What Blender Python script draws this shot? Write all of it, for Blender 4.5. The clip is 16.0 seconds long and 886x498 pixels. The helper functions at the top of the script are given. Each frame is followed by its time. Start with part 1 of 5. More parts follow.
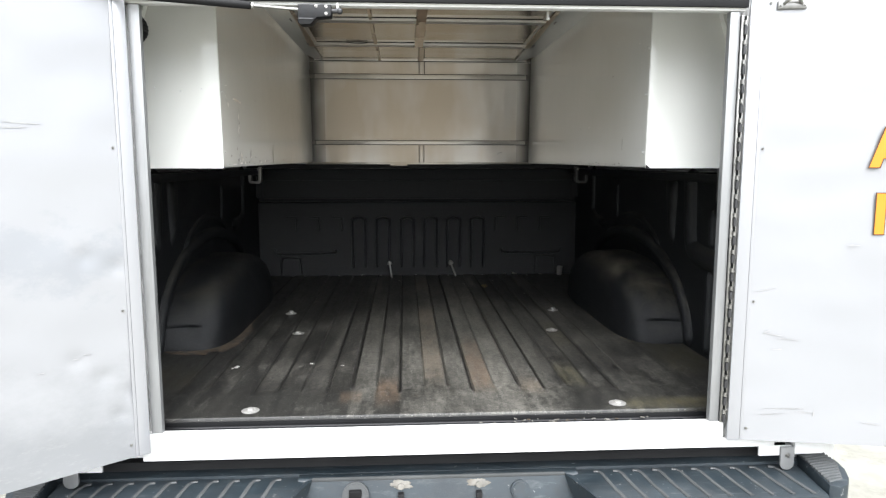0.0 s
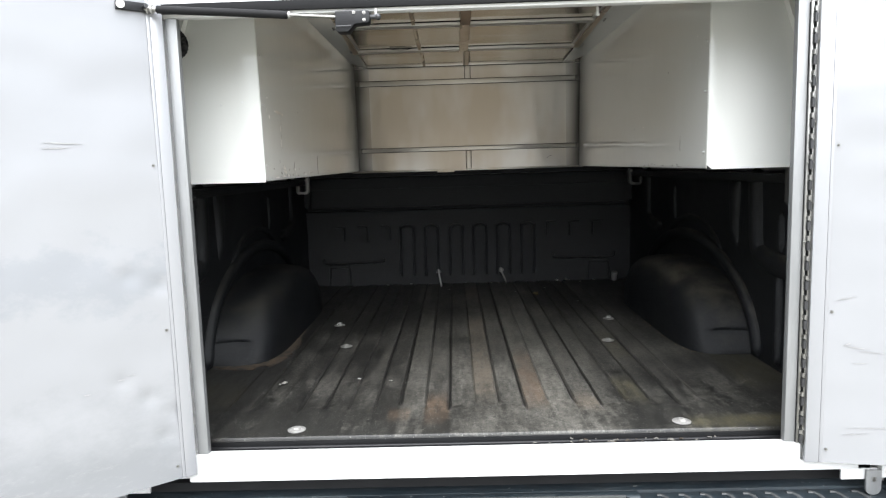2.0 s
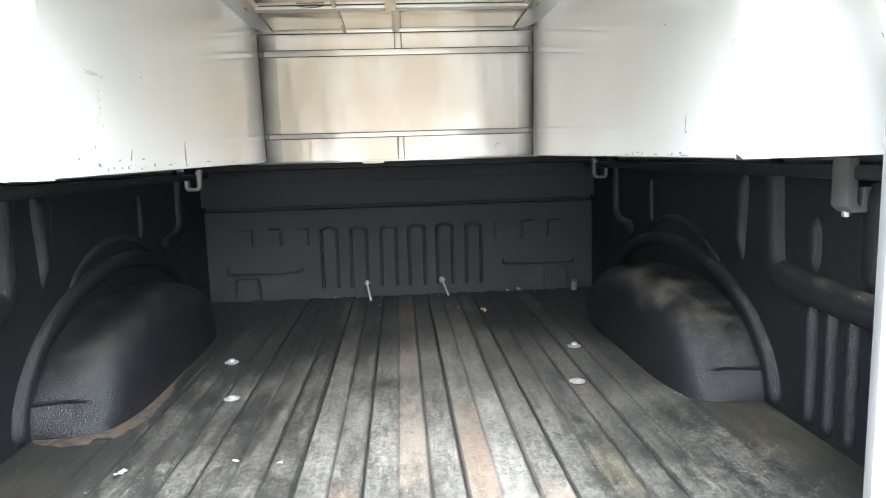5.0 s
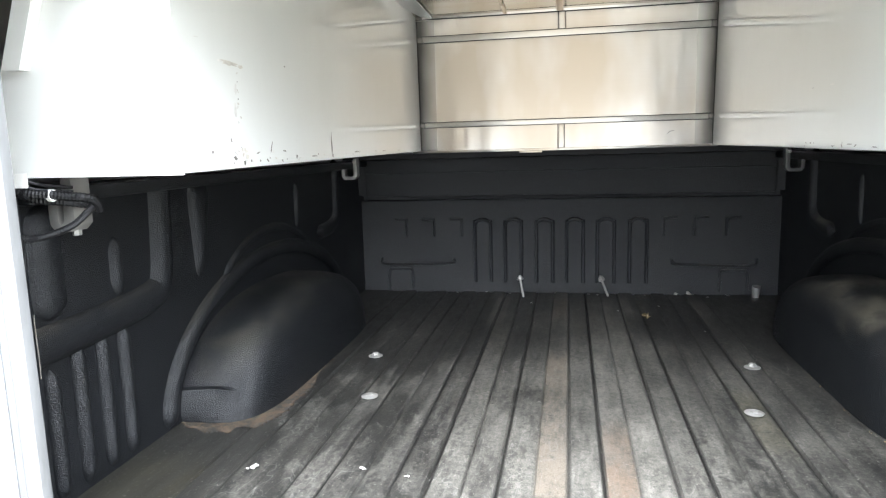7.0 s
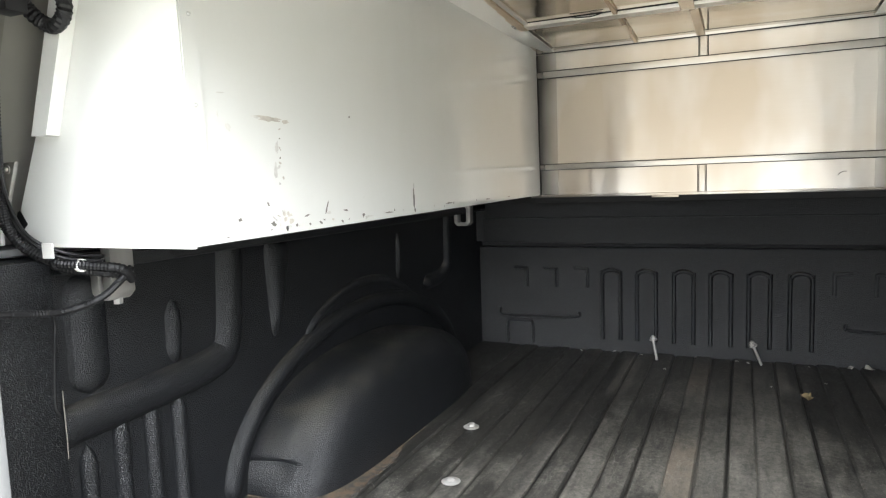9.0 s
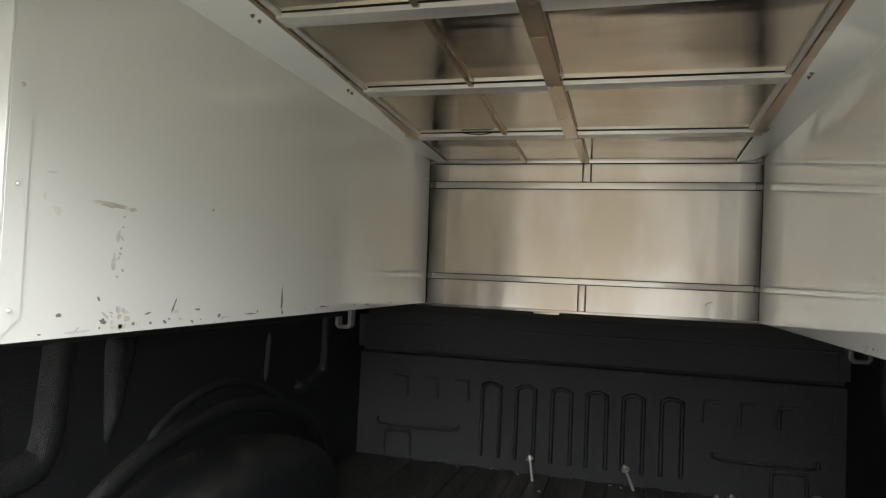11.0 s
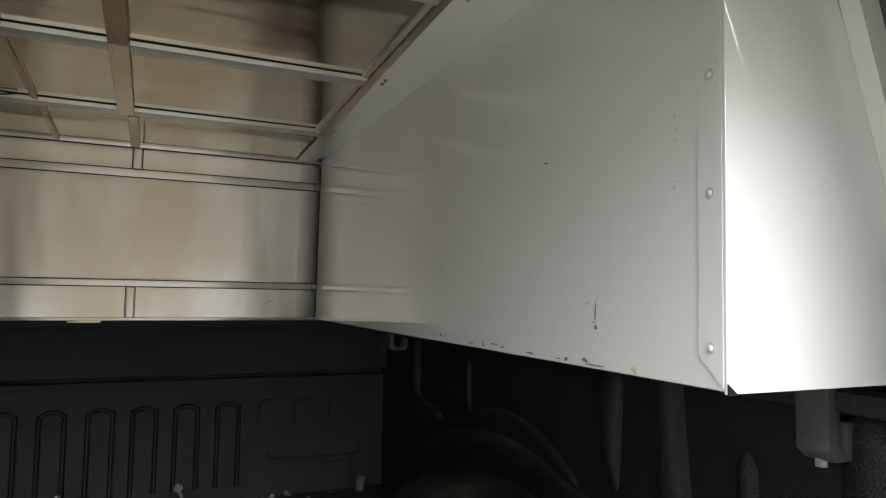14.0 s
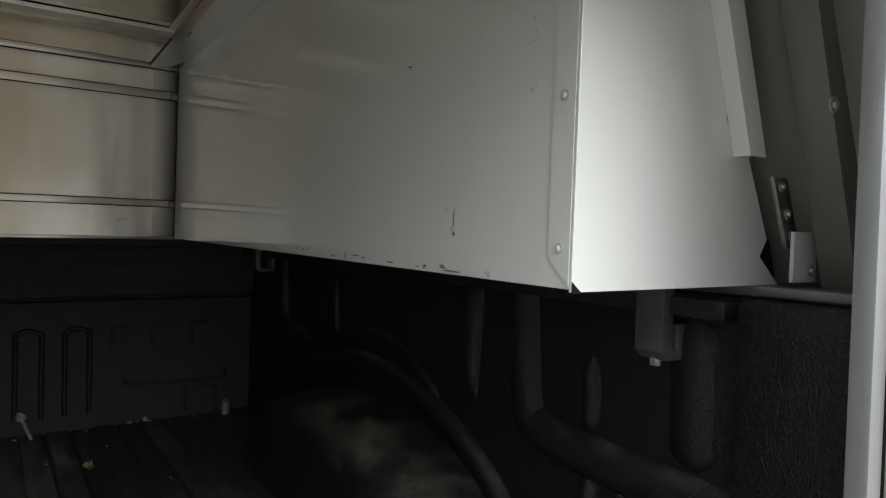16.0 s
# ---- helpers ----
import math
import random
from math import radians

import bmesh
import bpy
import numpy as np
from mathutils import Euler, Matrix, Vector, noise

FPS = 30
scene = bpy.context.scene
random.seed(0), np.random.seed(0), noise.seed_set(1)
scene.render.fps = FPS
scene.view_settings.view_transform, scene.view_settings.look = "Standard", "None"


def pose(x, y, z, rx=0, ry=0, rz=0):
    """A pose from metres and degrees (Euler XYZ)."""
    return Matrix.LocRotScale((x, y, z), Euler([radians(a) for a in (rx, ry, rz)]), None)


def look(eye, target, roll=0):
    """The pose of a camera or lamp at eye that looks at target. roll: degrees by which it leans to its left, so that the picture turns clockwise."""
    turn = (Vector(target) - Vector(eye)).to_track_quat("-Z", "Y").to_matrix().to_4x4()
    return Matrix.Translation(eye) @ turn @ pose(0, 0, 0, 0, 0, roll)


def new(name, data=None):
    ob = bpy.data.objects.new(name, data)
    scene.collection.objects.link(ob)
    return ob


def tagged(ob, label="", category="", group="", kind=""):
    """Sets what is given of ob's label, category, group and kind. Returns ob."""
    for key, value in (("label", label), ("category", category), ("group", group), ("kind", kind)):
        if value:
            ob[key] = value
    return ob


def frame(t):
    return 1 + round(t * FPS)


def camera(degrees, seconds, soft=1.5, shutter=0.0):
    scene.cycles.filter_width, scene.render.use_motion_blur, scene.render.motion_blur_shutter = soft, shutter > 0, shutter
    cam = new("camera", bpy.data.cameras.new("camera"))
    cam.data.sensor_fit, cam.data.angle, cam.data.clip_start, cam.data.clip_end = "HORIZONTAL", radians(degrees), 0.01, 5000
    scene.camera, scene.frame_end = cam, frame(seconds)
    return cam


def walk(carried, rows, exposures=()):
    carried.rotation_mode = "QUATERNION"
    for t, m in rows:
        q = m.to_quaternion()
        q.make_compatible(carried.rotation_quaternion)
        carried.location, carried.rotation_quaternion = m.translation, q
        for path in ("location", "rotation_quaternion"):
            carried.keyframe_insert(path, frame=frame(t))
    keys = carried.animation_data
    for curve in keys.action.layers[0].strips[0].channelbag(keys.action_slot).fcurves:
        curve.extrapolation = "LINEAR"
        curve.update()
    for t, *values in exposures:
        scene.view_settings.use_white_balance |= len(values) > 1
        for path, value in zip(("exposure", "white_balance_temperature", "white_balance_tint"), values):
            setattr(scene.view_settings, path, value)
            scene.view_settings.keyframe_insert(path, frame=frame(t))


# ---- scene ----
cam = camera(67.3, 16.0, soft=1.2)
PATH = [
    (0, (-0.076, -1.481, 0.589), (0.038, 0.499, 0.333), 0.0),
    (0.5, (-0.072, -1.479, 0.587), (0.048, 0.501, 0.332), -0.4),
    (1, (-0.075, -1.472, 0.588), (0.041, 0.508, 0.335), -0.4),
    (1.5, (-0.076, -1.454, 0.588), (0.01, 0.527, 0.324), -1.0),
    (2, (-0.065, -1.413, 0.598), (-0.104, 0.572, 0.356), -1.7),
    (2.5, (0.009, -1.318, 0.595), (0.011, 0.669, 0.371), -0.3),
    (3, (0.042, -1.205, 0.581), (0.1, 0.775, 0.305), 0.5),
    (3.5, (0.025, -1.068, 0.587), (0.097, 0.911, 0.309), 0.1),
    (4, (0.004, -0.947, 0.6), (0.092, 1.034, 0.34), -1.1),
    (4.2, (-0.011, -0.917, 0.594), (0.099, 1.064, 0.339), -1.7),
    (6.3, (0.023, -0.794, 0.598), (0.15, 1.177, 0.282), -1.6),
    (6.5, (0.024, -0.775, 0.608), (0.051, 1.203, 0.317), -1.3),
    (7, (0.035, -0.709, 0.606), (-0.336, 1.233, 0.303), -1.6),
    (7.5, (0.055, -0.618, 0.624), (-0.461, 1.299, 0.38), -2.9),
    (8, (0.066, -0.531, 0.631), (-0.6, 1.343, 0.428), -3.7),
    (8.2, (0.082, -0.508, 0.634), (-0.645, 1.344, 0.428), -3.6),
    (10.3, (0.163, -0.431, 0.68), (-0.687, 1.379, 0.621), -0.6),
    (10.5, (0.171, -0.417, 0.682), (-0.626, 1.417, 0.699), 0.8),
    (11, (0.155, -0.394, 0.672), (-0.387, 1.529, 0.766), 2.6),
    (11.5, (0.043, -0.34, 0.669), (-0.148, 1.648, 0.764), 0.3),
    (12, (-0.009, -0.304, 0.672), (0.059, 1.692, 0.781), 0.2),
    (12.5, (-0.007, -0.289, 0.671), (0.267, 1.688, 0.797), 0.3),
    (13, (0.008, -0.286, 0.658), (0.528, 1.643, 0.762), 0.4),
    (13.5, (0.04, -0.279, 0.652), (0.764, 1.583, 0.742), 0.5),
    (14, (0.057, -0.267, 0.659), (0.859, 1.559, 0.805), 0.8),
    (14.5, (0.059, -0.253, 0.659), (0.888, 1.563, 0.785), 1.2),
    (15, (0.062, -0.245, 0.648), (0.958, 1.543, 0.695), 1.3),
    (15.5, (0.073, -0.249, 0.642), (1.037, 1.504, 0.661), 1.6),
    (16, (0.09, -0.259, 0.629), (1.213, 1.395, 0.577), 1.6),
]
walk(cam, [(t, look(eye, target, roll)) for t, eye, target, roll in PATH], [(0, 2.38, 6250, 9), (2, 2.26, 6200, 9), (3.5, 3.6, 5950, 8), (6.4, 4.25, 5900, 9), (7.5, 3.97, 6030, 9), (10.5, 3.95, 6400, 9), (11, 2.95, 6500, 9), (11.5, 2.8, 6700, 9), (12, 3.25, 6600, 10), (12.8, 3.75, 6500, 10), (13.5, 3.05, 6450, 9), (14, 2.55, 6350, 8), (15, 2.35, 6350, 8), (16, 1.75, 6300, 8)])

# ---- world and light ----
world = bpy.data.worlds.new("overcast_sky")
world.use_nodes = True
scene.world = world
sky = world.node_tree.nodes.new("ShaderNodeTexSky")
sky.sky_type = 'NISHITA'
sky.sun_disc = False
sky.sun_elevation = radians(60)
sky.sun_rotation = radians(175)
sky.dust_density = 3.0
sky.altitude = 100
background = world.node_tree.nodes["Background"]
background.inputs["Strength"].default_value = 0.07
haze = world.node_tree.nodes.new("ShaderNodeHueSaturation")
haze.inputs["Saturation"].default_value = 0.22
world.node_tree.links.new(sky.outputs[0], haze.inputs["Color"])
world.node_tree.links.new(haze.outputs[0], background.inputs[0])

sun_data = bpy.data.lights.new("sun", 'SUN')
sun_data.energy = 2.0
sun_data.angle = radians(95)
sun_data.color = (1.0, 0.99, 0.98)
sun = new("sun", sun_data)
sun.matrix_world = look((0.45, -2.1, 3.7), (0, 0, 0))


# ---- materials ----
def nodes_of(name):
    m = bpy.data.materials.new(name)
    m.use_nodes = True
    return m, m.node_tree, m.node_tree.nodes["Principled BSDF"]


def add(tree, kind, **values):
    n = tree.nodes.new(kind)
    for key, value in values.items():
        n.inputs[key.replace("_", " ")].default_value = value
    return n


def coords(tree, scale=(1, 1, 1), space="Object"):
    c = tree.nodes.new("ShaderNodeTexCoord")
    mapping = tree.nodes.new("ShaderNodeMapping")
    mapping.inputs["Scale"].default_value = scale
    mapping.inputs["Location"].default_value = (3.37, 5.71, 2.23)
    tree.links.new(c.outputs[space], mapping.inputs["Vector"])
    return mapping.outputs[0]


def noise_at(tree, vector, scale, detail=4.0, rough=0.55):
    n = add(tree, "ShaderNodeTexNoise", Scale=scale, Detail=detail, Roughness=rough)
    tree.links.new(vector, n.inputs["Vector"])
    return n.outputs["Fac"]


def ramp(tree, fac, stops):
    r = tree.nodes.new("ShaderNodeValToRGB")
    els = r.color_ramp.elements
    while len(els) < len(stops):
        els.new(0.5)
    for e, (p, c) in zip(els, stops):
        e.position = p
        e.color = (*c, 1) if len(c) == 3 else c
    tree.links.new(fac, r.inputs[0])
    return r.outputs[0]


def grey(v):
    return (v, v, v)


def mixed(tree, fac, a, b, how='MIX'):
    m = tree.nodes.new("ShaderNodeMix")
    m.data_type, m.blend_type = 'RGBA', how
    for socket, value in ((m.inputs[0], fac), (m.inputs[6], a), (m.inputs[7], b)):
        if hasattr(value, "is_linked"):
            tree.links.new(value, socket)
        else:
            socket.default_value = value if not isinstance(value, tuple) else ((*value, 1) if len(value) == 3 else value)
    return m.outputs[2]


def bumped(tree, bsdf, heights, strength=0.3):
    """heights: (socket, distance in metres), laid over one another."""
    last = None
    for h, d in heights:
        b = add(tree, "ShaderNodeBump", Strength=strength, Distance=d)
        tree.links.new(h, b.inputs["Height"])
        if last:
            tree.links.new(last, b.inputs["Normal"])
        last = b.outputs[0]
    tree.links.new(last, bsdf.inputs["Normal"])


def simple(name, colour, rough=0.5, metal=0.0, vary=0.15, scale=30, bump=0.0005, stretch=(1, 1, 1), dirt=None, gloss=0.5):
    m, tree, bsdf = nodes_of(name)
    v = coords(tree, stretch)
    fine, wide = noise_at(tree, v, scale), noise_at(tree, v, scale * 0.13, 3)
    low = tuple(c * (1 - vary) for c in colour)
    high = tuple(min(1, c * (1 + vary)) for c in colour)
    c = mixed(tree, ramp(tree, wide, ((0.3, grey(0)), (0.7, grey(1)))), low, high)
    c = mixed(tree, 0.35, c, ramp(tree, fine, ((0.3, low), (0.75, high))))
    if dirt:
        c = mixed(tree, ramp(tree, noise_at(tree, v, scale * 0.35, 6, 0.7), ((0.55, grey(0)), (0.75, grey(0.8)))), c, dirt)
    tree.links.new(c, bsdf.inputs["Base Color"])
    tree.links.new(ramp(tree, fine, ((0.2, grey(max(0.03, rough - 0.08))), (0.8, grey(min(1, rough + 0.1))))), bsdf.inputs["Roughness"])
    bsdf.inputs["Metallic"].default_value = metal
    if bump:
        bumped(tree, bsdf, ((fine, bump),))
    bsdf.inputs["Specular IOR Level"].default_value = gloss
    return m


def math_on(tree, op, a, b=0.0):
    n = tree.nodes.new("ShaderNodeMath")
    n.operation = op
    for i, x in enumerate((a, b)):
        if hasattr(x, "is_linked"):
            tree.links.new(x, n.inputs[i])
        else:
            n.inputs[i].default_value = x
    return n.outputs[0]


def liner_material():
    """Black moulded plastic with a coarse pebble grain; dust has settled on what faces up, most on one housing."""
    m, tree, bsdf = nodes_of("black_liner_plastic")
    v = coords(tree)
    grain = add(tree, "ShaderNodeTexVoronoi", Scale=470.0)
    tree.links.new(v, grain.inputs["Vector"])
    wide = noise_at(tree, v, 5, 5, 0.6)
    facing = tree.nodes.new("ShaderNodeNewGeometry")
    sep = tree.nodes.new("ShaderNodeSeparateXYZ")
    tree.links.new(facing.outputs["Normal"], sep.inputs[0])
    place = tree.nodes.new("ShaderNodeTexCoord")
    at = tree.nodes.new("ShaderNodeSeparateXYZ")
    tree.links.new(place.outputs["Object"], at.inputs[0])
    up = ramp(tree, sep.outputs[2], ((0.35, grey(0)), (0.95, grey(1))))
    side = add(tree, "ShaderNodeMapRange", From_Min=-0.2, From_Max=0.5, To_Min=0.40, To_Max=1.0)
    tree.links.new(at.outputs[0], side.inputs["Value"])
    dust = ramp(tree, noise_at(tree, v, 9, 9, 0.72), ((0.46, grey(0.02)), (0.64, grey(0.75))))
    dust = math_on(tree, 'MULTIPLY', math_on(tree, 'MULTIPLY', dust, up), side.outputs[0])
    spot = tree.nodes.new("ShaderNodeVectorMath")
    spot.operation = 'DISTANCE'
    tree.links.new(place.outputs["Object"], spot.inputs[0])
    spot.inputs[1].default_value = (0.715, 0.90, 0.215)
    blotch = math_on(tree, 'ADD', spot.outputs["Value"], math_on(tree, 'MULTIPLY', math_on(tree, 'SUBTRACT', noise_at(tree, v, 22, 6, 0.7), 0.5), 0.22))
    dust = math_on(tree, 'MAXIMUM', dust, ramp(tree, blotch, ((0.02, grey(0.7)), (0.080, grey(0)))))
    scratch = ramp(tree, noise_at(tree, coords(tree, (30, 5, 30)), 2.2, 4, 0.7), ((0.66, grey(0)), (0.72, grey(0.35))))
    c = mixed(tree, wide, (0.0045, 0.0050, 0.0060), (0.0095, 0.0103, 0.0120))
    # paler cells paint the speckled glints of the grain into the colour
    cell = tree.nodes.new("ShaderNodeSeparateColor")
    tree.links.new(grain.outputs["Color"], cell.inputs[0])
    c = mixed(tree, ramp(tree, cell.outputs[0], ((0.66, grey(0)), (0.95, grey(0.85)))), c, (0.024, 0.026, 0.028))
    c = mixed(tree, dust, c, (0.120, 0.109, 0.083))
    c = mixed(tree, math_on(tree, 'MULTIPLY', scratch, up), c, (0.16, 0.155, 0.14))
    tree.links.new(c, bsdf.inputs["Base Color"])
    tree.links.new(ramp(tree, wide, ((0.3, grey(0.32)), (0.75, grey(0.43)))), bsdf.inputs["Roughness"])
    bsdf.inputs["Specular IOR Level"].default_value = 0.42
    bumped(tree, bsdf, ((grain.outputs["Distance"], 0.0022), (noise_at(tree, v, 60, 3), 0.0006)), 0.6)
    return m


# old stains on the bed floor: x from, to, y from, to, strength, colour
RUST, TAN, OLIVE, PALE = (0.150, 0.104, 0.070), (0.185, 0.155, 0.120), (0.110, 0.098, 0.056), (0.20, 0.19, 0.165)
STAINS = ((-0.153, -0.094, 0.06, 0.34, 0.62, RUST), (-0.153, -0.094, 0.30, 0.95, 0.30, PALE), (-0.026, 0.033, 0.20, 1.26, 0.62, TAN),
          (0.101, 0.160, 0.14, 0.76, 0.55, RUST), (0.228, 0.287, 0.13, 0.32, 0.50, TAN), (0.355, 0.414, 0.16, 0.46, 0.60, OLIVE),
          (0.47, 0.72, 0.020, 0.13, 0.75, OLIVE), (0.70, 0.83, 0.25, 0.72, 0.35, OLIVE), (-0.82, -0.66, 0.18, 0.50, 0.25, OLIVE),
          (-0.245, -0.190, 0.10, 0.22, 0.40, RUST), (-0.245, -0.190, 1.45, 1.98, 0.50, PALE), (-0.026, 0.033, 1.55, 1.98, 0.38, TAN),
          (0.228, 0.262, 1.60, 1.98, 0.55, PALE), (0.419, 0.478, 0.55, 1.00, 0.40, OLIVE), (0.482, 0.54, 1.60, 1.98, 0.35, PALE))


def floor_material():
    """Black ribbed plastic, scuffed grey where it stands proud, with old mud and rust stains along some of the strips."""
    m, tree, bsdf = nodes_of("worn_floor_plastic")
    v = coords(tree)
    sep = tree.nodes.new("ShaderNodeSeparateXYZ")
    place = tree.nodes.new("ShaderNodeTexCoord")
    tree.links.new(place.outputs["Object"], sep.inputs[0])

    def times(a, b):
        return math_on(tree, 'MULTIPLY', a, b)

    def span(socket, lo, hi, soft):
        """1 between lo and hi, fading out over soft."""
        rise = add(tree, "ShaderNodeMapRange", From_Min=lo, From_Max=lo + soft, To_Min=0.0, To_Max=1.0)
        fall = add(tree, "ShaderNodeMapRange", From_Min=hi - soft, From_Max=hi, To_Min=1.0, To_Max=0.0)
        for r in (rise, fall):
            r.interpolation_type = 'SMOOTHSTEP'
            tree.links.new(socket, r.inputs["Value"])
        return times(rise.outputs[0], fall.outputs[0])

    def hairline(scale, stretch, thin):
        """Thin wandering scratches."""
        n = noise_at(tree, coords(tree, stretch), scale, 2, 0.5)
        d = math_on(tree, 'ABSOLUTE', math_on(tree, 'SUBTRACT', n, 0.5))
        return ramp(tree, d, ((0.0, grey(1)), (thin, grey(0))))
    fine = noise_at(tree, v, 330, 4, 0.7)
    grit = noise_at(tree, v, 85, 5, 0.8)
    mottle = noise_at(tree, coords(tree, (2.2, 0.75, 1)), 24, 8, 0.74)
    smear = noise_at(tree, coords(tree, (3.4, 0.55, 1)), 15, 7, 0.68)
    patch = noise_at(tree, coords(tree, (1.3, 0.9, 1)), 3.2, 6, 0.62)
    streak = noise_at(tree, coords(tree, (14, 1.0, 1)), 2.6, 6, 0.66)
    strip = math_on(tree, 'FLOOR', math_on(tree, 'DIVIDE', math_on(tree, 'ADD', sep.outputs[0], 1.425), 0.0635))
    rnd = tree.nodes.new("ShaderNodeTexWhiteNoise")
    rnd.noise_dimensions = '1D'
    tree.links.new(strip, rnd.inputs["W"])
    proud = add(tree, "ShaderNodeMapRange", From_Min=-0.0078, From_Max=-0.0042, To_Min=0.0, To_Max=1.0)
    tree.links.new(sep.outputs[2], proud.inputs["Value"])
    # black plastic, greyed unevenly
    c = mixed(tree, ramp(tree, streak, ((0.36, grey(0)), (0.66, grey(1)))), (0.013, 0.0128, 0.012), (0.036, 0.0345, 0.0305))
    # pale dust rubbed into the middle of the bed, thinner towards the sides
    side = times(math_on(tree, 'ABSOLUTE', math_on(tree, 'SUBTRACT', sep.outputs[0], 0.12)), 0.80)
    # light falling off towards the headboard, painted as less pale colour
    light_falloff = times(math_on(tree, 'ABSOLUTE', math_on(tree, 'SUBTRACT', sep.outputs[1], 0.70)), 0.36)
    wear_and_falloff = math_on(tree, 'SUBTRACT', math_on(tree, 'ADD', times(patch, 1.15), times(rnd.outputs["Value"], 0.28)), math_on(tree, 'ADD', side, light_falloff))
    rough_in = math_on(tree, 'ADD', times(math_on(tree, 'SUBTRACT', mottle, 0.5), 0.95), math_on(tree, 'ADD', times(math_on(tree, 'SUBTRACT', smear, 0.5), 0.75), times(math_on(tree, 'SUBTRACT', grit, 0.5), 1.1)))
    worn = ramp(tree, math_on(tree, 'ADD', wear_and_falloff, rough_in), ((0.16, grey(0)), (1.08, grey(1))))
    worn = times(worn, proud.outputs[0])
    c = mixed(tree, worn, c, mixed(tree, mottle, (0.115, 0.110, 0.096), (0.300, 0.286, 0.248)))
    # stains, each with its own ragged edge
    eaten = ramp(tree, math_on(tree, 'ADD', times(mottle, 0.6), times(patch, 0.5)), ((0.44, grey(0.05)), (0.64, grey(1))))
    for x0, x1, y0, y1, strength, colour in STAINS:
        soft = 0.012 if x1 - x0 < 0.08 else 0.06
        area = times(times(span(sep.outputs[0], x0 - soft / 2, x1 + soft / 2, soft), span(sep.outputs[1], y0, y1, min(0.14, (y1 - y0) * 0.45))), times(eaten, strength * 1.3))
        c = mixed(tree, times(area, proud.outputs[0]) if soft < 0.05 else area, c, colour)
    # scratches, dark rubber rubs, grit
    lines = math_on(tree, 'ADD', times(hairline(13, (1, 0.5, 1), 0.006), 0.5), times(hairline(9, (2.6, 0.5, 1), 0.005), 0.5))
    c = mixed(tree, times(times(lines, ramp(tree, patch, ((0.42, grey(0)), (0.62, grey(0.8))))), proud.outputs[0]), c, (0.30, 0.295, 0.27))
    c = mixed(tree, ramp(tree, smear, ((0.32, grey(0.30)), (0.48, grey(0)))), c, (0.019, 0.019, 0.018))
    c = mixed(tree, ramp(tree, grit, ((0.34, grey(0.32)), (0.50, grey(0)))), c, (0.014, 0.014, 0.013))
    c = mixed(tree, ramp(tree, noise_at(tree, v, 210, 2, 0.5), ((0.66, grey(0)), (0.72, grey(0.55)))), c, (0.30, 0.29, 0.26))
    c = mixed(tree, ramp(tree, fine, ((0.36, grey(0.4)), (0.54, grey(0)))), c, (0.012, 0.012, 0.011))
    tree.links.new(c, bsdf.inputs["Base Color"])
    tree.links.new(ramp(tree, mottle, ((0.25, grey(0.34)), (0.75, grey(0.52)))), bsdf.inputs["Roughness"])
    bumped(tree, bsdf, ((fine, 0.0007), (smear, 0.0008)), 0.5)
    return m


def white_paint(name, colour, rough, dent=0.0, grime=0.25, coat=0.35, streak=(2, 2, 0.5), metal=0.0):
    """Gloss white paint on thin sheet, slightly wavy, with faint rubs and dirt."""
    m, tree, bsdf = nodes_of(name)
    v = coords(tree)
    wave = noise_at(tree, v, 2.3, 2, 0.4)
    rub = ramp(tree, noise_at(tree, coords(tree, streak), 7, 8, 0.7), ((0.45, grey(0)), (0.95, grey(grime))))
    speck = ramp(tree, noise_at(tree, v, 55, 3, 0.6), ((0.74, grey(0)), (0.80, grey(0.0 if metal else grime))))
    c = mixed(tree, wave, colour, tuple(x * 0.95 for x in colour))
    c = mixed(tree, rub, c, tuple(x * f for x, f in zip(colour, (0.66, 0.64, 0.58))))
    c = mixed(tree, speck, c, (0.16, 0.145, 0.12))
    tree.links.new(c, bsdf.inputs["Base Color"])
    tree.links.new(ramp(tree, noise_at(tree, v, 14, 6, 0.65), ((0.3, grey(rough)), (0.8, grey(rough + 0.16)))), bsdf.inputs["Roughness"])
    bsdf.inputs["Coat Weight"].default_value = coat
    bsdf.inputs["Metallic"].default_value = metal
    bsdf.inputs["Coat Roughness"].default_value = rough * 0.30
    bsdf.inputs["Coat IOR"].default_value = 1.55 if coat < 0.8 else 1.65
    if coat > 0.8:
        bsdf.inputs["Specular IOR Level"].default_value = 0.12
    bumped(tree, bsdf, ((wave, 0.0022 + dent), (noise_at(tree, v, 11, 2, 0.4), 0.0005 + dent * 0.2)), 0.5)
    return m


